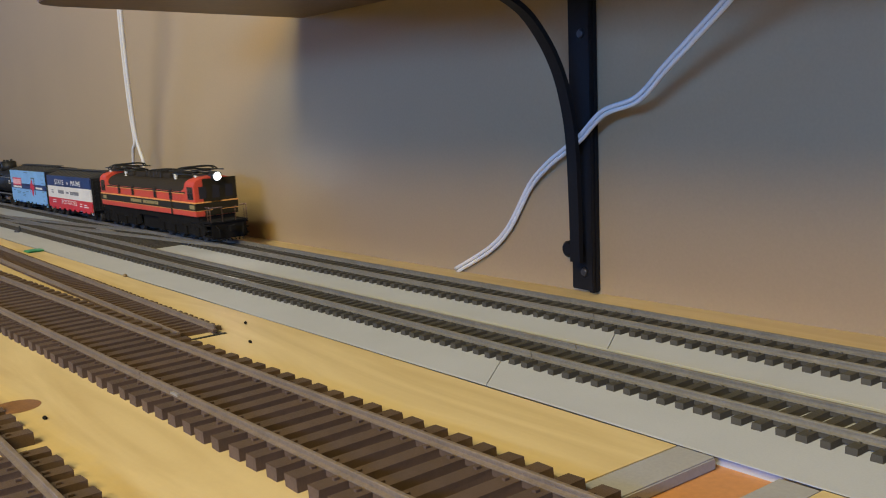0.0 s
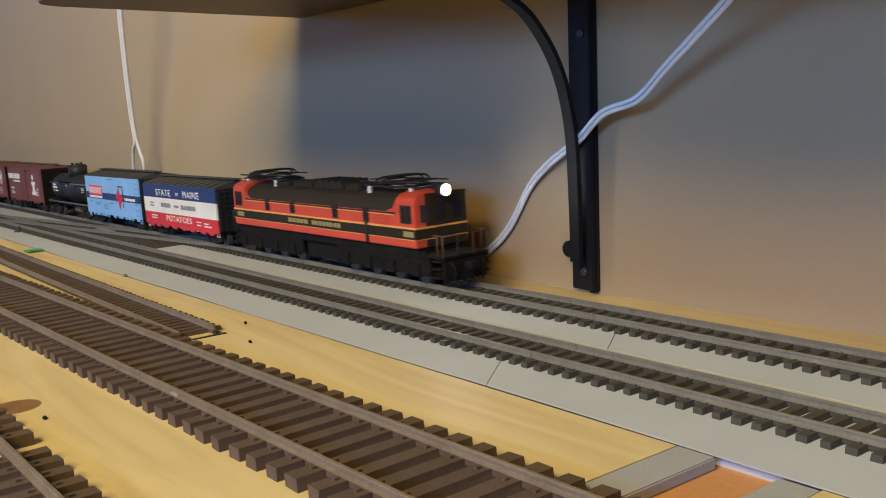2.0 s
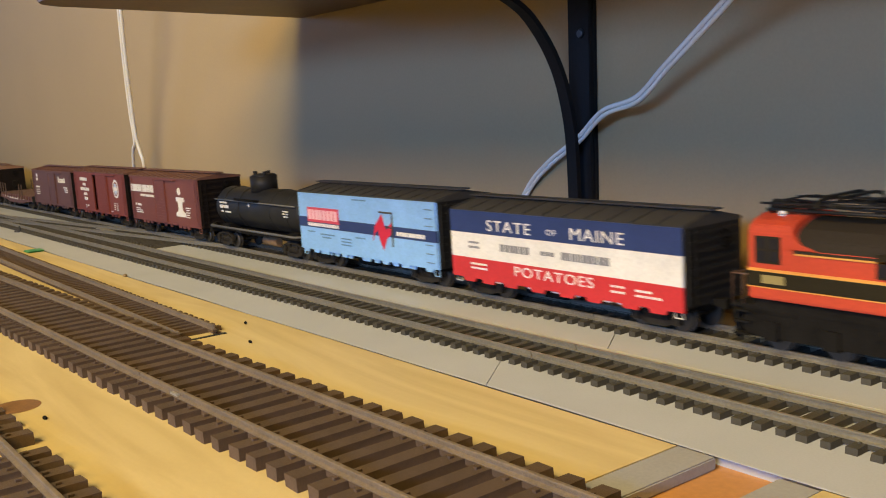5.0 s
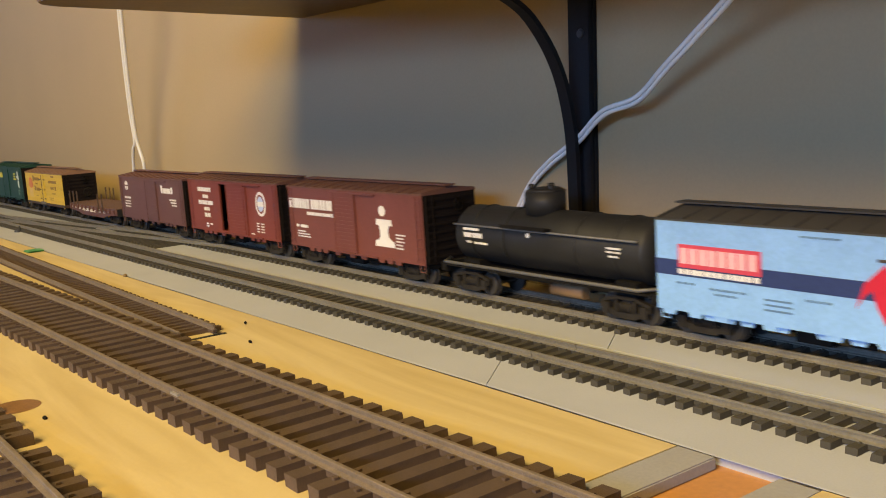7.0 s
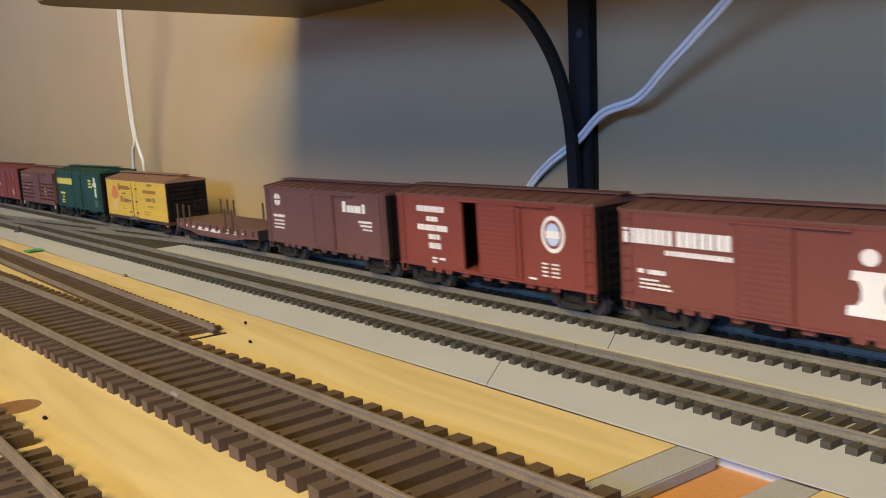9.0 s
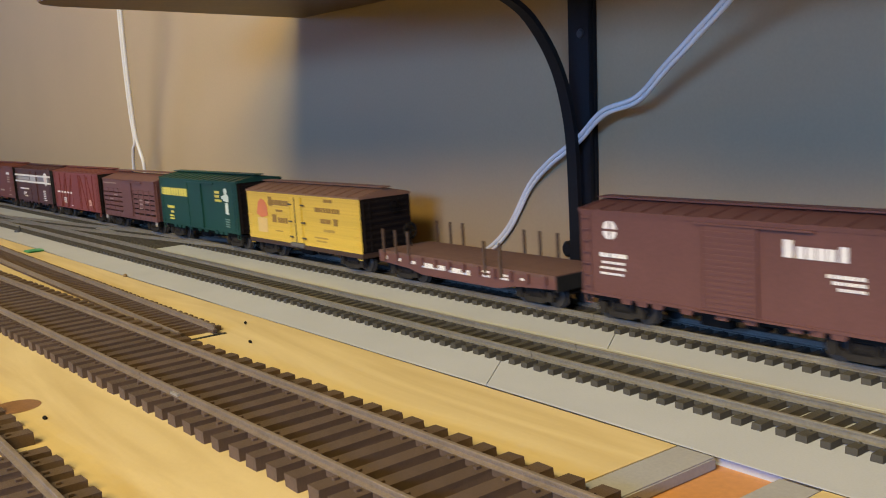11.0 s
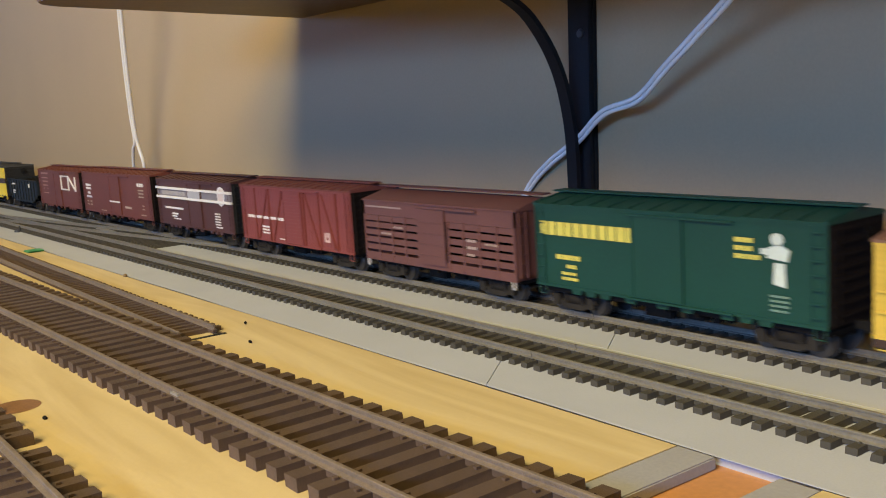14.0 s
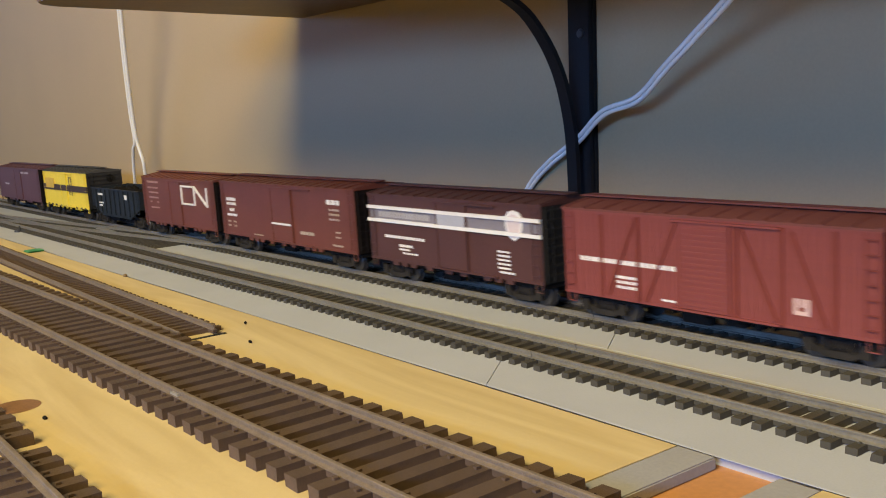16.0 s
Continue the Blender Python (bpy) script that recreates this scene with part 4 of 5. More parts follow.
# --- tank car ---
def tank_car():
    c = tagged(new("tank_car"), "black single-dome tank car with grey side rails", "tank car", group="cars of the train")
    bm = bmesh.new()
    r, zc, h = 13.2, 25.2, 59
    prof = [(-h - 4.5, 0.1), (-h - 4.2, 5), (-h - 3, 9), (-h - 1.2, 12), (-h + 0.6, r), (-20, r), (-19.6, r + 0.25), (20, r + 0.25), (20.4, r), (h - 0.6, r), (h + 1.2, 12), (h + 3, 9), (h + 4.2, 5), (h + 4.5, 0.1)]
    rings = []
    for x, q in prof:
        rings.append([bm.verts.new((x, q * 1.08 * math.cos(2 * math.pi * k / 36), zc + q * 0.935 * math.sin(2 * math.pi * k / 36))) for k in range(36)])
    for a, b in zip(rings, rings[1:]):
        for k in range(36):
            f = bm.faces.new((a[k], a[(k + 1) % 36], b[(k + 1) % 36], b[k]))
            f.smooth = True
    bm.faces.new(rings[0][::-1])
    bm.faces.new(rings[-1])
    part("tank", bm, BLACK, c)
    d = new("dome")
    d.parent = c
    bm = bmesh.new()
    cyl(bm, (-8, 0, 36), (-8, 0, 45.2), 9.6, 28)
    cyl(bm, (-8, 0, 45.2), (-8, 0, 46.4), 9.6, 28, 7.0)
    part("dome_shell", bm, BLACK, d)
    for x, y in ((-14, -3), (-2, -2), (-8, 4)):
        bm = bmesh.new()
        cyl(bm, (x, y, 45.4), (x, y, 48.0), 1.5, 10)
        part("valve", bm, BLACK, d)
    rows = [(-22, 8, -17.6, -13.4, 31.2, 32.0), (-22, 8, -17.7, -17.3, 32.0, 32.6)]
    boxes("dome_platform", SOOT, c, rows)
    bm = bmesh.new()
    tube(bm, [(-h, -15.0, 30.5), (h, -15.0, 30.5)], 0.45, 6)
    part("handrail", bm, mat("grey_rail", (0.14, 0.14, 0.14), 0.5), c)
    for x in (-46, -23, 23, 46):
        bm = bmesh.new()
        tube(bm, [(x, 14.5 * math.cos(2 * math.pi * k / 28), zc + 12.5 * math.sin(2 * math.pi * k / 28)) for k in range(29)], 0.35, 5)
        part("tank_band", bm, BLACK, c)
    boxes("frame", SOOT, c, [(-68, 68, -5, 5, 8, 12), (-70, -66, -16, 16, 9, 13), (66, 70, -16, 16, 9, 13), (-56, -44, -12, 12, 9, 15), (44, 56, -12, 12, 9, 15)], bevel=0.2)
    bm = bmesh.new()
    tube(bm, [(-69, -10, 14.2), (-66, -16.5, 13.4), (60, -16.5, 13.4), (69, -10, 14.2)], 0.75, 6)
    part("side_rail", bm, mat("worn_grey", (0.11, 0.105, 0.10), 0.5), c, "worn grey side rail")
    bm = bmesh.new()
    tube(bm, [(-69, 10, 14.2), (-66, 16.5, 13.4), (60, 16.5, 13.4), (69, 10, 14.2)], 0.75, 6)
    part("side_rail", bm, SOOT, c)
    boxes("running_board", SOOT, c, [(-66, 66, -16.4, -11.5, 11.8, 12.5), (-66, 66, 11.5, 16.4, 11.8, 12.5)])
    bm = bmesh.new()
    cyl(bm, (4, -9, 7.5), (24, -9, 7.5), 2.6, 12)
    part("brake_cylinder", bm, mat("tan_brown", (0.20, 0.12, 0.06), 0.6), c, "tan brake cylinder")
    letters(c, "lettering", WHITE, [(-52, 28.2, 12, 1.1, 4), (-52, 25.2, 14, 2.0, 6), (-50, 22.8, 4, 0.9, 2), (-44, 22.6, 10, 0.9, 4), (42, 26.8, 8, 0.7, 3), (42, 25.4, 8, 0.7, 3), (43, 23.8, 6, 0.7, 2)], "small white lettering", -14.32, 0.3)
    bm = bmesh.new()
    cyl(bm, (-6, -14.0, 28.6), (-6, -14.7, 28.6), 1.0, 10)
    part("placard", bm, WHITE, c)
    for s in (-1, 1):
        truck(c, s * 50)
        coupler(c, s * 68, s)
    return c


add(tank_car(), -1060)

# --- boxcars ---
ROOFTAN = paint("weathered_roof", (0.135, 0.062, 0.046), 0.7)
c = house_car("brown boxcar with white lettering and large white letter emblem", 142, paint("rose_brown", (0.17, 0.052, 0.040)), ROOFTAN, eave=42.6, sill=9.0, peak=46.2, door=(-16, 23), ribs=0)
letters(c, "lettering", WHITE, [(-69.0, 30.9, 25, 5.2, 8), (-42.6, 30.9, 25, 5.2, 7)], "white block lettering")
letters(c, "small_print", WHITE, [(-48, 27.6, 31, 1.7, 12), (-62, 20.6, 3, 1.5, 1), (-57, 20.4, 9, 1.6, 5), (-61, 18, 10, 0.7, 4), (-61, 16.6, 15, 0.7, 5), (-61, 15.2, 16, 0.7, 6), (46, 22.4, 9, 0.7, 4), (46, 20.8, 7, 0.7, 3), (46, 19.2, 8, 0.7, 3), (46, 17.6, 6, 0.7, 3), (46, 16, 7, 0.7, 3)], "small white print")
bm = bmesh.new()
prism_xz(bm, ring_shape(33.5, 33.4, 3.2, 2.5), -HW - 0.3, -HW - 0.02)
prism_xz(bm, [(27.0, 26.6), (27.6, 29.4), (41.8, 29.4), (42.6, 26.6), (39.4, 26.4), (38.4, 24), (39, 21), (41.5, 19.4), (44, 19.0), (44.4, 16.2), (25.6, 16.2), (26, 19.0), (29.0, 19.4), (30.6, 21), (30.8, 24), (29.8, 26.4)], -HW - 0.3, -HW - 0.02)
part("emblem", bm, WHITE, c, "large white painted emblem")
add(c, -1212)

c = house_car("oxide red boxcar with its door partly open", 142, OXIDE, ROOFTAN, eave=43, sill=9.0, peak=46.4, door=(-4, 27), open_gap=13, ribs=0)
boxes("second_door", OXIDE, c, [(24, 26, -HW - 1.3, -HW - 0.1, 10, 40)])
letters(c, "lettering", WHITE, [(-53, 35.2, 23, 2.6, 8), (-45, 31, 10, 2.2, 3), (-53, 26.8, 25, 2.6, 8), (-44, 23, 10, 2.2, 3), (-44, 18.8, 10, 2.6, 4)], "white block lettering")
letters(c, "small_print", WHITE, [(-42, 14, 4, 1, 2), (-36, 14, 5, 1, 2), (-42, 12.4, 4, 1, 2), (30, 12, 5, 0.8, 1)] + [(39, 18.6 - 1.6 * k, 3.5, 0.7, 1) for k in range(4)] + [(45, 18.6 - 1.6 * k, 5, 0.7, 2) for k in range(4)], "small white print")
side_shape(c, "round_emblem", WHITE, ring_shape(46.2, 30.6, 7.2, 7.2), "white ring emblem", 0.2)
side_shape(c, "emblem_ring", OXIDE, ring_shape(46.2, 30.6, 5.6, 5.6), "", 0.26)
side_shape(c, "emblem_centre", mat("pale_blue", (0.45, 0.55, 0.75), 0.6), ring_shape(46.2, 30.6, 4.4, 4.4), "pale blue emblem centre", 0.32)
side_shape(c, "emblem_bar", WHITE, [(41.8, 29.2), (50.6, 29.2), (50.6, 32), (41.8, 32)], "", 0.38)
add(c, -1368)

c = house_car("dull brown boxcar with white script lettering", 140, DULLBROWN, DULLBROWN, eave=41.4, sill=9.0, peak=45, door=(-8, 24), ribs=0)
letters(c, "lettering", WHITE, [(26, 31.2, 3.6, 5.4, 1), (31, 31.2, 15, 3.6, 4), (46.6, 31.2, 3, 4.6, 1)], "white script lettering")
letters(c, "small_print", WHITE, [(42, 26.4, 14, 1.1, 5), (44, 24.6, 12, 1.0, 5), (46, 22.8, 10, 0.9, 4), (-59, 24.6, 15, 1.5, 5), (-58, 22.2, 13, 0.9, 5), (-59, 20.2, 14, 0.9, 5), (-59, 18.2, 13, 0.8, 6)], "small white print")
for s0, s1 in ((1, 1), (-1, 1), (-1, -1), (1, -1)):
    side_shape(c, "round_emblem", WHITE, [(-53.6 + s0 * (0.45 + 3.2 * math.cos(a)), 34.4 + s1 * (0.45 + 2.9 * math.sin(a))) for a in np.linspace(0, math.pi / 2, 8)] + [(-53.6 + s0 * 0.45, 34.4 + s1 * 0.45)], "quarter of a round white emblem", 0.2)
add(c, -1520)


# --- flat car with stakes ---
def flat_car():
    c = tagged(new("flat_car"), "brown empty flat car with upright stakes and a brake wheel", "flat car", group="cars of the train")
    L = 138
    n = 42
    bm = bmesh.new()
    bx(bm, 0.1, L / n - 0.1, -17.6, 17.6, 12.8, 14.4)
    repeat(c, "deck_plank", mesh_of(bm, "deck_plank", mat("deck_brown", (0.12, 0.062, 0.048), 0.75, vary=0.25, grain=700, spots=60, rnd=0.3)), [(-L / 2 + i * L / n, 0, 0) for i in range(n)])
    for y in (-16.9, 16.9):
        bm = bmesh.new()
        prism_xz(bm, [(-69, 9.0), (-42, 7.6), (-30, 5.6), (30, 5.6), (42, 7.6), (69, 9.0), (69, 14), (-69, 14)], y - 0.6, y + 0.6)
        part("side_sill", bm, DULLBROWN, c)
    for s in (-1, 1):
        boxes("end_sill", BLACK, c, [(min(s * 68, s * 69.4), max(s * 68, s * 69.4), -17, 17, 8, 14)])
        truck(c, s * 51)
        coupler(c, s * 68, s)
    bm = bmesh.new()
    bx(bm, -1.0, 1.0, -19.0, -17.6, 10.2, 13.8)
    pk = mesh_of(bm, "stake_pocket", DULLBROWN)
    repeat(c, "stake_pocket", pk, [(x, 0, 0) for x in np.linspace(-63, 63, 12)])
    bm = bmesh.new()
    bx(bm, -0.6, 0.6, -18.8, -17.8, 10.4, 25)
    st = mesh_of(bm, "stake", mat("stake_brown", (0.075, 0.045, 0.03), 0.7, vary=0.2))
    repeat(c, "stake", st, [(x, 0, 0) for x in (-63, -51.5, -40, 22, 33.5)])
    repeat(c, "stake", st, [(x, 36.6, 0) for x in (-61.5, -49.5, -38.5, 11, 22.5, 35)])
    bm = bmesh.new()
    ring = [(-62.5, 3.9 * math.cos(2 * math.pi * k / 20), 22 + 3.7 * math.sin(2 * math.pi * k / 20)) for k in range(21)]
    tube(bm, ring, 0.75, 6)
    for k in (0, 4, 8, 12, 16):
        cyl(bm, (-62.5, 0, 22), ring[k], 0.35, 5)
    part("brake_wheel", bm, SOOT, c)
    bm = bmesh.new()
    cyl(bm, (-62.5, 0, 12), (-62.5, 0, 22), 0.5, 6)
    part("brake_staff", bm, SOOT, c)
    boxes("underframe", SOOT, c, [(-66, 66, -4, 4, 6, 13), (-20, 20, -12, 12, 7, 13)])
    letters(c, "lettering", WHITE, [(-66, 10.4, 5, 1.6, 2), (-54, 10.2, 6, 1.5, 2), (-42, 10, 7, 1.4, 3), (-30, 9.2, 20, 2.2, 8), (-7, 9.0, 17, 2.2, 7), (19, 11.4, 6, 0.9, 2), (19, 9.6, 6, 0.9, 2), (32, 11, 7, 0.9, 3), (32, 9.6, 6, 0.9, 2), (46, 10.6, 6, 0.9, 2)], "white lettering", -17.5, 0.12)
    return c


add(flat_car(), -1675.5)

# --- yellow refrigerator car ---
DARKBROWN = paint("reefer_end", (0.05, 0.028, 0.02), 0.6)
c = house_car("yellow wooden refrigerator car with brown roof and dark ends", 140, YELLOW, ROOFBROWN, SHADED_END, eave=38.6, sill=10.8, peak=43.4, ribs=0, roof_ribs=11, door=(-11, 15), door_rib=False, door_rail=False, sill_tabs=False,
              planks=2.5, category="refrigerator car", side_ladder=False)
boxes("door_seam", DARKPRINT, c, [(-4, -3.6, -HW - 1.35, -HW - 0.8, 11.5, 36.5)])
letters(c, "hinge", DARKPRINT, [(-12, z, 4.5, 0.9, 1) for z in (14, 22.5, 32)] + [(4, z, 4.5, 0.9, 1) for z in (14, 22.5, 32)], "black strap hinges", -HW - 1.0, 0.5)
boxes("sill_board", DARKBROWN, c, [(-70, 70, -HW - 0.3, HW + 0.3, 8.2, 10.7)])
boxes("side_step", mat("grey_step", (0.12, 0.11, 0.10), 0.6), c, [(-11, 5, -HW - 1.6, -HW - 0.4, 9.2, 11.4)])
side_shape(c, "red_panel", mat("faded_red", (0.56, 0.17, 0.07), 0.6), [(-57, 25), (-54, 32), (-50, 34), (-45, 33), (-41.5, 29), (-41.5, 24.6), (-50, 23)], "faded red round panel", 0.5, 0.1)
side_shape(c, "pale_panel", mat("faded_cream", (0.60, 0.42, 0.16), 0.6), [(-56, 14.6), (-43, 14.6), (-43, 23), (-56, 23)], "faded cream panel", 0.4, 0.1)
letters(c, "lettering", mat("faded_brown_print", (0.24, 0.14, 0.035), 0.6), [(-39.5, 30.4, 4.6, 5.2, 1), (-34.5, 31.0, 25, 3.0, 7), (-30, 27.4, 9, 1.2, 3), (-35.5, 21.2, 5.5, 4.4, 1), (-28, 21.2, 13, 3.0, 4), (31, 35.0, 10, 1.6, 4), (20, 29.6, 29, 2.4, 9), (26, 23.8, 12, 2.4, 4), (41, 23.2, 4.4, 3.6, 1)], "faded brown lettering", -HW - 0.2, 0.25)
letters(c, "small_print", mat("faint_print", (0.36, 0.24, 0.05), 0.6), [(29, 19.4, 13, 1.4, 5), (18, 15.4, 16, 0.8, 6), (20, 13.6, 12, 0.8, 4), (-32, 16, 10, 0.8, 4)], "faint print", -HW - 0.2, 0.25)
letters(c, "grab_iron", YELLOW, [(63, z, 5.5, 0.4, 1) for z in (14, 18.5, 23, 28, 33, 36)] + [(-69, z, 6, 0.5, 1) for z in (18, 24)], "yellow grab iron", -HW - 0.3, 0.6)
add(c, -1831.2)

# --- green boxcar ---
c = house_car("dark green boxcar with yellow lettering", 140, GREEN, GREEN, eave=42.4, sill=9.5, peak=46.4, door=(-14, 25), door_rib=False, ribs=0)
letters(c, "lettering", GOLD, [(-66, 30.6, 54, 5.2, 11)], "yellow block lettering")
letters(c, "small_print", GOLD, [(-57, 21.6, 14.5, 1.8, 6), (-51, 18.4, 6, 1.4, 3), (-54, 15.8, 9, 1.1, 3), (-54, 13.8, 10, 1.1, 4), (34, 34.6, 8, 1.5, 3), (34, 32, 8, 1.5, 3), (34, 29.4, 11, 1.5, 5)], "small yellow print")
bm = bmesh.new()
for ol in (ring_shape(51, 36.2, 2.4, 2.0), [(47, 30.4), (55, 29.6), (56, 33), (52, 35), (47.6, 33.6)], [(49.4, 22.4), (54.4, 21.6), (54, 29), (50, 29)], [(44.6, 31.4), (47.5, 31.4), (47.5, 33.2), (44.6, 33.2)]):
    prism_xz(bm, ol, -HW - 0.3, -HW - 0.02)
part("emblem", bm, mat("pale_green_print", (0.55, 0.62, 0.55), 0.6), c, "pale painted emblem")
letters(c, "dim_print", mat("dim_green_print", (0.16, 0.26, 0.20), 0.6), [(48.5, 18.4 - 1.5 * k, 7.5, 0.7, 3) for k in range(4)], "dim print")
add(c, -1986.6)


# --- stock car with slatted sides ---
def stock_car():
    c = tagged(new("stock_car"), "brown slat-sided stock car with white corner marks", "stock car", group="cars of the train")
    L, h, hw, sill, eave, peak = 126, 63, 17.4, 9.6, 38.6, 42.6
    M = STOCKBROWN
    boxes("body_frame", M, c, [(-h, h, -hw + 1.2, hw - 1.2, sill, sill + 1.2), (-h, h, -hw, -hw + 1.0, 31.2, eave), (-h, h, hw - 1.0, hw, sill, eave), (-h, -h + 1.2, -hw, hw, sill, eave), (h - 1.2, h, -hw, hw, sill, eave), (-h, h, -hw - 0.2, -hw + 1.0, sill - 0.4, sill + 3.4)])
    bm = bmesh.new()
    bx(bm, -25.4, 25.4, -hw, -hw + 0.9, -1.25, 1.25)
    sl = mesh_of(bm, "slat", M)
    for cx in (-37.4, 37.4):
        repeat(c, "slat", sl, [(cx, 0, z) for z in (15.6, 19.2, 22.8, 26.4, 29.8)])
    for cx in (-62, -49, -36, -24, 13, 25, 37, 50, 62):
        boxes("post", M, c, [(cx - 0.7, cx + 0.7, -hw - 0.35, -hw + 0.2, sill, 31.6)])
    boxes("door", M, c, [(-12, 11, -hw - 1.1, -hw - 0.2, 11.2, 36.2)] + [(-11, 10, -hw - 1.35, -hw - 1.1, z, z + 0.4) for z in (15, 20, 25, 30)])
    boxes("door_track", M, c, [(-13, 36, -hw - 1.6, -hw - 0.3, 36.4, 37.4)])
    # dark sheet added behind the slats; shade of the gaps put into its colour
    boxes("shade_sheet", SOOT, c, [(-h + 1.2, h - 1.2, 8, 9, sill + 1, eave - 1)])
    bm = bmesh.new()
    prism(bm, roof_outline(hw, eave, peak), -h - 0.6, h + 0.6)
    part("roof", bm, M, c)
    bm = bmesh.new()
    bx(bm, -h - 3, h + 3, -1.05, 1.05, peak + 0.9, peak + 1.5)
    repeat(c, "running_board", mesh_of(bm, "running_board", M), [(0, y, 0) for y in (-2.4, 0, 2.4)])
    letters(c, "lettering", mat("worn_print", (0.36, 0.27, 0.24), 0.7), [(-60, 35.0, 34, 0.8, 14), (28, 23.6, 8, 1.2, 2), (28, 20.6, 8, 1.2, 2), (28, 17.6, 6, 1.0, 2), (42, 23.0, 9, 0.9, 3), (-46, 22.4, 10, 0.9, 3), (-34, 25.8, 9, 0.9, 3)], "worn white print", -hw - 0.4, 0.15)
    for s in (-1, 1):
        ladder(c, s * (h + 0.9), -hw + 4, sill + 1, eave - 1, M, axis="y")
        truck(c, s * 44)
        coupler(c, s * h, s)
        boxes("corner_mark", mat("grey_white_step", (0.45, 0.43, 0.42), 0.7), c, [(s * 60.6 - 1.5, s * 60.6 + 1.5, -hw - 0.3, -hw + 0.4, 6.0, 6.8), (s * 60.6 - 1.5, s * 60.6 - 0.8, -hw - 0.3, -hw + 0.4, 6.0, 9.2), (s * 60.6 + 0.8, s * 60.6 + 1.5, -hw - 0.3, -hw + 0.4, 6.0, 9.2)], "pale corner stirrup")
    brake_wheel(c, h + 2, 33)
    underframe(c, L)
    return c


add(stock_car(), -2133.5)

# --- outside-braced red boxcar ---
BRACE = paint("brace_red", (0.17, 0.035, 0.025))
c = house_car("brick red outside-braced boxcar with dark diagonal braces", 141, BRICKRED, paint("braced_roof", (0.16, 0.05, 0.04), 0.7), eave=41.6, sill=9.6, peak=45.2, door=(-9.5, 23), ribs=0, planks=3.5, sill_tabs=False, m_ladder=BRACE)
for x0, z0, x1, z1 in ((-49, 10, -49, 40), (-46, 10.6, -31, 39), (-29.6, 10, -29.6, 40), (-26, 10.6, -11, 39), (16, 10, 16, 40), (18, 38.8, 32, 11), (34.4, 10, 34.4, 40), (38, 38.8, 51, 11), (54, 10, 54, 40)):
    side_shape(c, "brace", BRACE, bar_line(x0, z0, x1, z1, 1.5), "", 0.9, 0.0)
letters(c, "lettering", WHITE, [(-61, 22.4, 50, 1.6, 17), (-41, 17.4, 11, 1.0, 4), (-41, 15.6, 11, 1.0, 4), (-41, 13.8, 11, 1.0, 4), (-18, 11.6, 7, 0.7, 2)], "white lettering", -HW - 0.25)
bm = bmesh.new()
for ol in ([(39, 14), (40.6, 14), (40.6, 19), (39, 19)], [(43.4, 14), (45, 14), (45, 19), (43.4, 19)], [(40.6, 14), (43.4, 14), (43.4, 15.2), (40.6, 15.2)], [(41.4, 16.4), (42.8, 16.4), (42.8, 19), (41.4, 19)]):
    prism_xz(bm, ol, -HW - 0.45, -HW - 0.2)
part("stencil", bm, mat("pink_white", (0.6, 0.42, 0.38), 0.6), c, "faded white stencil")
add(c, -2279.5)

# --- dark brown boxcar with two white lines ---
c = house_car("dark brown boxcar with white-edged grey band and shield", 138, DEEPBROWN, DEEPBROWN, BLACK, eave=41.6, sill=9.0, peak=45.2, door=(-7, 24), door_rib=False, ribs=0)
side_band(c, "grey_band", mat("grey_brown_band", (0.20, 0.18, 0.20), 0.5), 138, 29.4, 35.6, "grey-brown painted band", y=0.12)
for z in (34.6, 28.4):
    boxes("white_line", WHITE, c, [(-69, 69, -HW - 1.3, -HW - 0.02, z, z + 1.5)])
letters(c, "lettering", mat("grey_white", (0.36, 0.34, 0.34), 0.6), [(-59, 30.8, 46, 2.6, 15)], "dim grey lettering", -HW - 0.12)
boxes("door_panel", mat("pale_grey_panel", (0.38, 0.38, 0.42), 0.5), c, [(-6, 16, -HW - 1.15, -HW - 0.85, 29.8, 34.6)])
letters(c, "small_print", WHITE, [(-54, 21.2, 36, 1.3, 14), (-41, 17.4, 12, 1.2, 4), (-41, 15.8, 10, 0.9, 3), (-38, 14.2, 14, 0.8, 4)] + [(39, 21 - 1.7 * k, 9, 0.8, 3) for k in range(5)] + [(40, 12.4, 11, 0.9, 4)], "small white print")
side_shape(c, "shield", WHITE, [(51, 26.4), (54.8, 28), (56.6, 32), (56.8, 36), (54.6, 38), (51, 38.8), (47.4, 38), (45.2, 36), (45.4, 32), (47.2, 28)], "white-edged shield emblem", 0.5, 0.02)
side_shape(c, "shield_face", mat("shield_pink", (0.62, 0.52, 0.50), 0.6), [(51, 27.6), (54, 29), (55.4, 32), (55.6, 35.6), (51, 37.4), (46.4, 35.6), (46.6, 32), (48, 29)], "", 0.6, 0.02)
add(c, -2433.0)

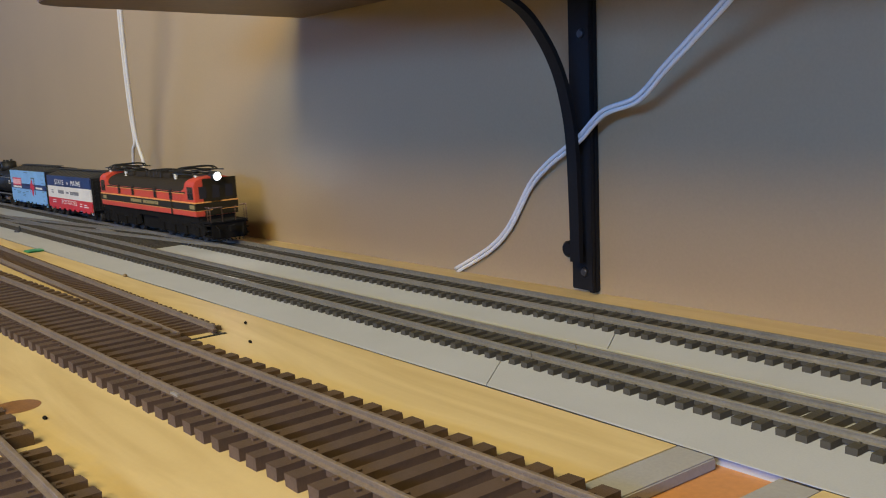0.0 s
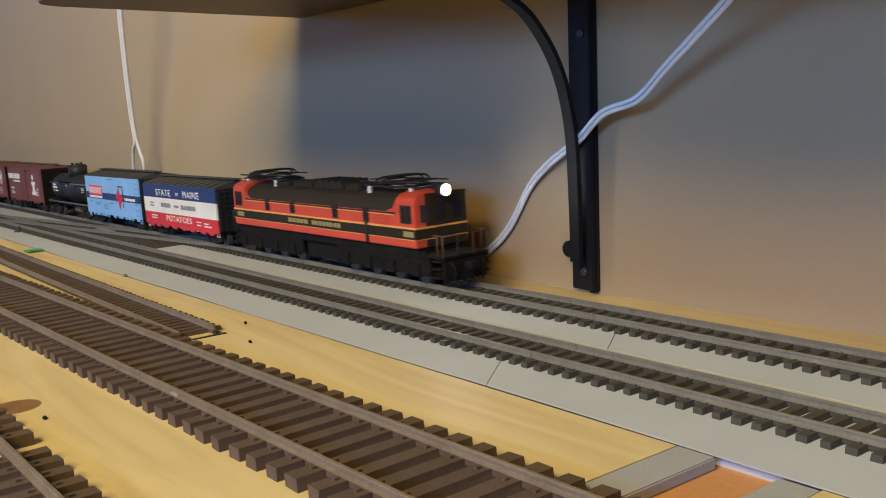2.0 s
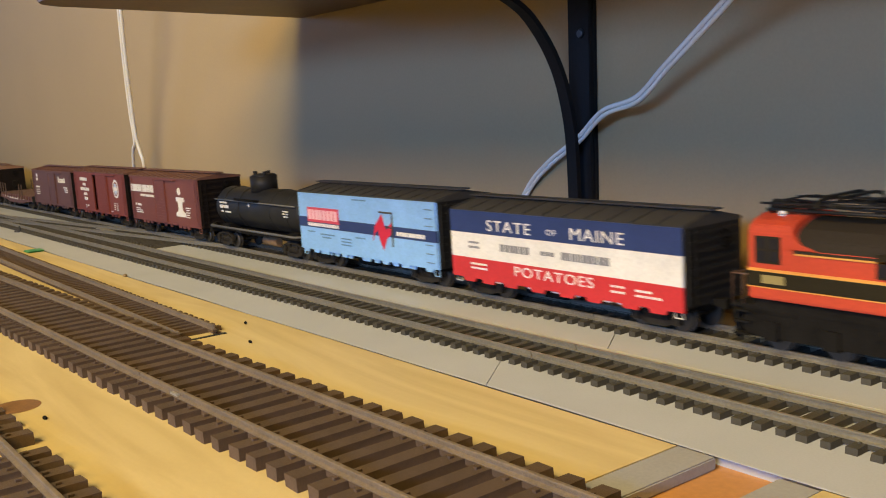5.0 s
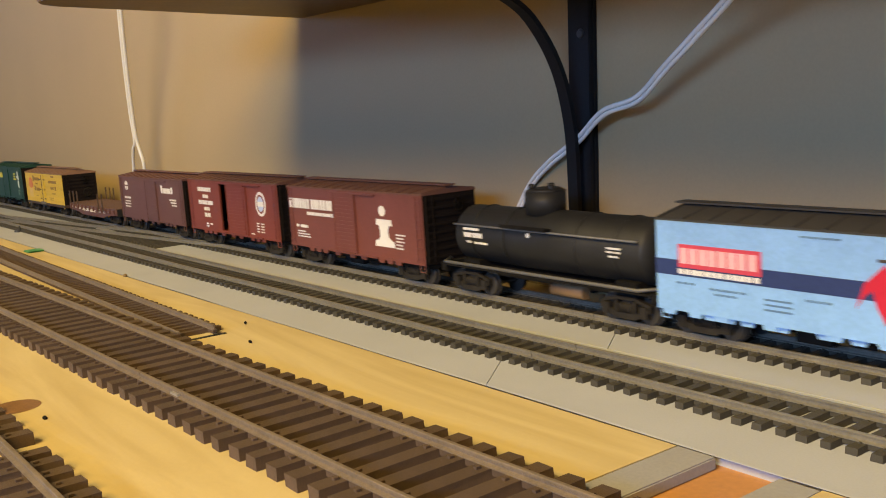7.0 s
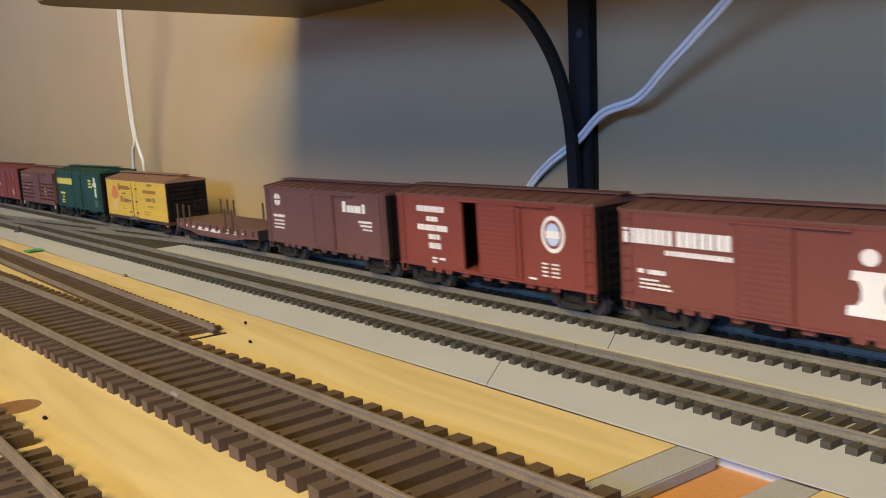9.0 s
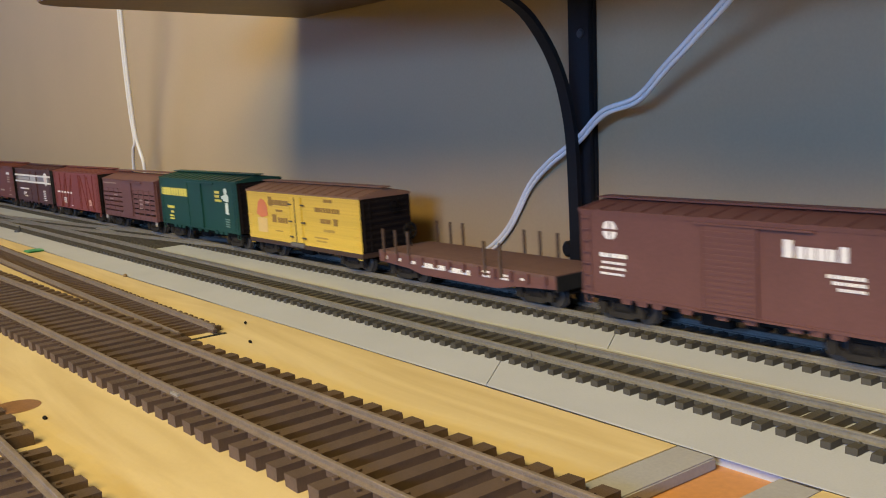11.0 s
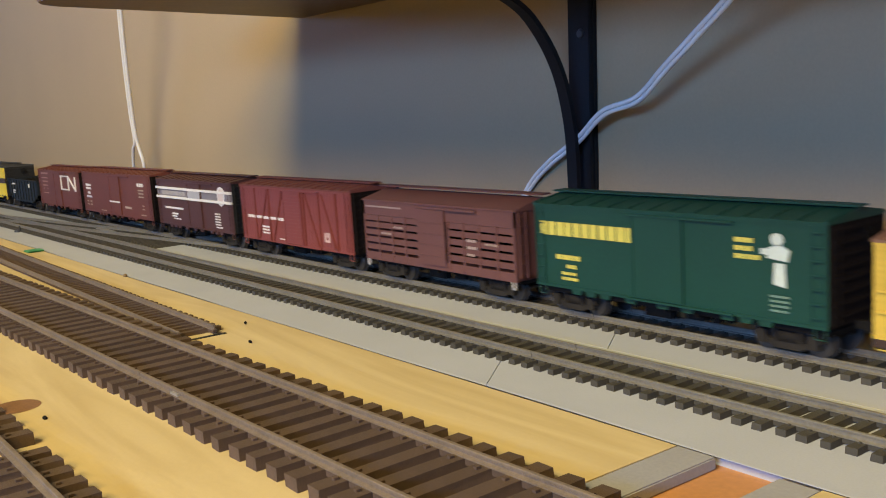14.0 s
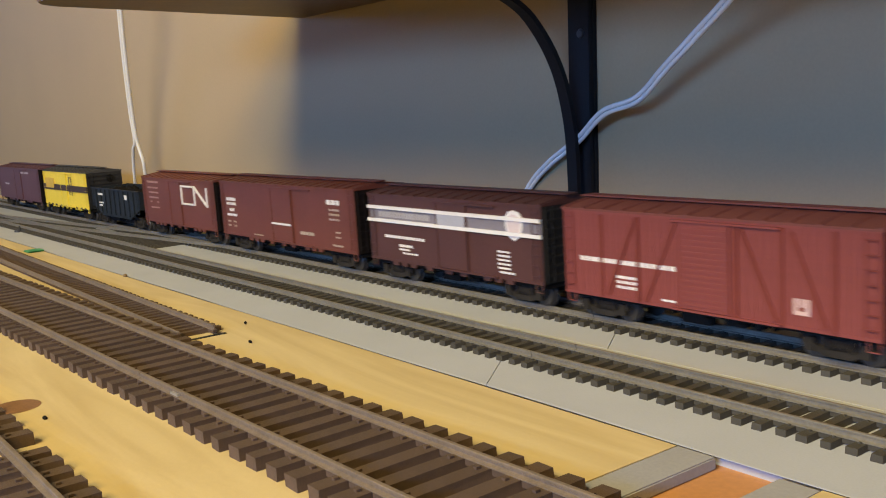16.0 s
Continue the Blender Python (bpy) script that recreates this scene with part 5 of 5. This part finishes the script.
# --- long brown boxcar ---
c = house_car("long brown boxcar with small white lettering", 177, BROWN, BROWN, eave=42.8, sill=9.0, peak=46.2, door=(-12, 27), door_rib=False, ribs=0, roof_ribs=17, truck_at=66)
letters(c, "lettering", WHITE, [(-79, 31, 15, 1.9, 5), (-79, 28.4, 15, 1.6, 5), (-75, 24.6, 8, 1.8, 3), (-79, 21.6, 15, 1.5, 5), (58, 34.2, 15.6, 2.4, 3)], "white lettering")
letters(c, "small_print", mat("tan_print", (0.42, 0.34, 0.26), 0.6), [(-79, 17.8, 5, 1, 2), (-70, 17.8, 5, 1, 2), (-79, 15.2, 5, 1, 2), (-70, 15.2, 5, 1, 2), (24, 16.4, 17, 1.7, 7), (60, 31.0, 12, 1.0, 4), (60, 28.6, 12, 1.0, 4), (60, 26.0, 12, 1.0, 4), (66, 19.6, 6, 0.8, 2), (66, 17, 6, 0.8, 2), (62, 12.6, 12, 0.9, 4), (-40, 12, 14, 0.7, 4)], "small tan print")
boxes("white_line", WHITE, c, [(-12, 13, -HW - 1.4, -HW - 0.8, 20.2, 21.2)])
add(c, -2604.8)

# --- brown boxcar with line emblem ---
c = house_car("brown boxcar with thin white line emblem", 141, BROWN, BROWN, eave=42.0, sill=9.0, peak=45.6, door=(-12, 22), door_rib=False, ribs=0)
bm = bmesh.new()
for ol in (bar_line(11.5, 37.4, 33, 37.4, 1.05), bar_line(12, 38, 12, 25, 1.05), bar_line(11.5, 25.6, 32, 25.6, 1.05), bar_line(36, 25, 36, 38, 1.05), bar_line(36, 37.6, 58, 25.2, 1.1), bar_line(58, 25, 58, 37.4, 1.05)):
    prism_xz(bm, ol, -HW - 1.3, -HW - 0.02)
part("emblem", bm, WHITE, c, "thin white line emblem")
letters(c, "lettering", mat("rose_print", (0.35, 0.20, 0.17), 0.6), [(-58, 38, 24, 1.5, 8), (-58, 34, 22, 1.2, 7), (-56, 30.6, 20, 1.2, 6), (-56, 27, 20, 1.2, 6), (-54, 20, 18, 1.0, 5)] + [(-54, 24, 3, 1, 1), (-40, 24, 3, 1, 1)], "dim rose lettering")
add(c, -2774.8)


# --- low black hopper ---
def hopper():
    c = tagged(new("hopper_car"), "low black ribbed hopper car with small white print", "hopper car", group="cars of the train")
    h, hw = 62, 17.4
    HOP = paint("blue_black", (0.013, 0.017, 0.021), 0.6, gloss=0.25)
    bm = bmesh.new()
    for y in (-hw, hw - 1):
        prism_xz(bm, [(-h, 30), (-h, 17), (-h + 26, 8), (h - 26, 8), (h, 17), (h, 30)], y, y + 1)
    bx(bm, -h + 1, h - 1, -hw + 1, hw - 1, 24, 25)
    part("body", bm, HOP, c)
    for s in (-1, 1):
        bm = bmesh.new()
        bx(bm, min(s * h, s * (h - 1)), max(s * h, s * (h - 1)), -hw + 1, hw - 1, 16, 30)
        part("end_panel", bm, HOP, c)
        truck(c, s * 46)
        coupler(c, s * h, s)
        ladder(c, s * (h - 3), -hw - 0.5, 12, 29, HOP)
    bm = bmesh.new()
    bx(bm, -0.7, 0.7, -hw - 1.0, -hw, 10, 30)
    repeat(c, "side_rib", mesh_of(bm, "side_rib", HOP), [(x, 0, 0) for x in np.linspace(-48, 48, 9)])
    boxes("top_rim", HOP, c, [(-h, h, -hw - 1.0, -hw + 0.6, 29.2, 30.4), (-h, h, hw - 0.6, hw + 1, 29.2, 30.4)])
    boxes("underframe", SOOT, c, [(-60, 60, -4, 4, 6.5, 12), (-30, -8, -12, 12, 4, 9), (8, 30, -12, 12, 4, 9)])
    bm = bmesh.new()
    for i in range(60):
        x, y = random.uniform(-56, 56), random.uniform(-14, 14)
        bmesh.ops.create_icosphere(bm, subdivisions=1, radius=random.uniform(2.5, 5), matrix=Matrix.Translation((x, y, 25.5)))
    tagged(part("coal_load", bm, SOOT, c, "dark coal load"), kind="stuff")
    letters(c, "lettering", WHITE, [(-42, 24.6, 14, 1.6, 4), (-40, 18, 12, 1.2, 4), (-40, 15.8, 10, 1.2, 3), (28, 23, 6, 3.6, 1)], "small white print", -hw - 1.0)
    return c


add(hopper(), -2919)

# --- bright yellow refrigerator car ---
c = house_car("bright yellow refrigerator car with brown band and black roof", 145, paint("bright_yellow", (0.80, 0.62, 0.05)), ROOFBLACK, BLACK, eave=41.6, sill=9.4, peak=45.4, door=(-10, 20), door_rib=False, ribs=0, category="refrigerator car")
side_band(c, "brown_band", DARKBROWN, 145, 24.4, 29.6, "dark brown painted band", y=1.0)
side_shape(c, "amber_panel", mat("amber", (0.60, 0.40, 0.05), 0.6), [(-62, 26), (-34, 26), (-34, 35), (-62, 35)], "amber panel", 1.2, 0.1)
bm = bmesh.new()
for ol in (bar_line(19, 36.5, 27, 36.5, 0.8), bar_line(19.4, 37, 19.4, 21, 0.8), bar_line(26.6, 37, 26.6, 21, 0.8)):
    prism_xz(bm, ol, -HW - 1.4, -HW - 0.9)
part("emblem_frame", bm, DARKPRINT, c)
bm = bmesh.new()
for x in (-60, -48, -34, -16, 0, 14, 34, 50, 62):
    prism_xz(bm, [(x - 3, 9.8), (x - 2, 11.4), (x + 2, 11.4), (x + 3, 9.8)], -HW - 0.7, -HW - 0.1)
part("sill_notches", bm, BLACK, c)
add(c, -3066)

# --- purple-brown boxcar at the tail ---
c = house_car("purple-brown boxcar with small white lettering", 177, PURPLE, PURPLE, eave=42.0, sill=9.0, peak=45.6, door=(-12, 27), door_rib=False, ribs=0, roof_ribs=17, truck_at=66)
letters(c, "lettering", mat("lilac_print", (0.45, 0.40, 0.45), 0.6), [(-5, 36.4, 34, 1.8, 10), (32, 36.4, 16, 1.8, 5), (-60, 24, 20, 1.6, 6)], "dim white lettering")
add(c, -3245)
# ---- motion ----


def run(t):
    """How far the train has come along its track, in metres."""
    def a(t): return 0.138781 * (t - 2) - 0.000789 * (t - 2) ** 2
    def b(t): return 0.804 + 0.137539 * (t - 7.8) + 0.000732 * (t - 7.8) ** 2
    def c(t): return 1.6185 + 0.149973 * (t - 13.5) + 0.001893 * (t - 13.5) ** 2

    def bridge(t, f, g, t0, t1):
        h, e = t1 - t0, 0.001
        k = (t - t0) / h
        m0, m1 = (f(t0) - f(t0 - e)) / e * h, (g(t1 + e) - g(t1)) / e * h
        return (2 * k ** 3 - 3 * k ** 2 + 1) * f(t0) + (k ** 3 - 2 * k ** 2 + k) * m0 + (3 * k ** 2 - 2 * k ** 3) * g(t1) + (k ** 3 - k ** 2) * m1

    if t < 4.2:
        return a(t)
    if t < 6.3:
        return bridge(t, a, b, 4.2, 6.3)
    if t < 9.2:
        return b(t)
    if t < 11.3:
        return bridge(t, b, c, 9.2, 11.3)
    return c(t)


def motions():
    times = [0.2 * i for i in range(81)]
    for car, x0 in cars:
        walk(car, [(t, pose(x0 * MM + run(t), BACK_Y * MM, 0)) for t in times])
    spin = [(i / FPS, math.degrees((run(i / FPS) - run(0)) / 0.0053)) for i in range(16 * FPS + 1)]
    for w in wheelsets:
        p = w.location.copy()
        walk(w, [(t, Matrix.Translation(p) @ pose(0, 0, 0, 0, a, 0)) for t, a in spin])


motions()
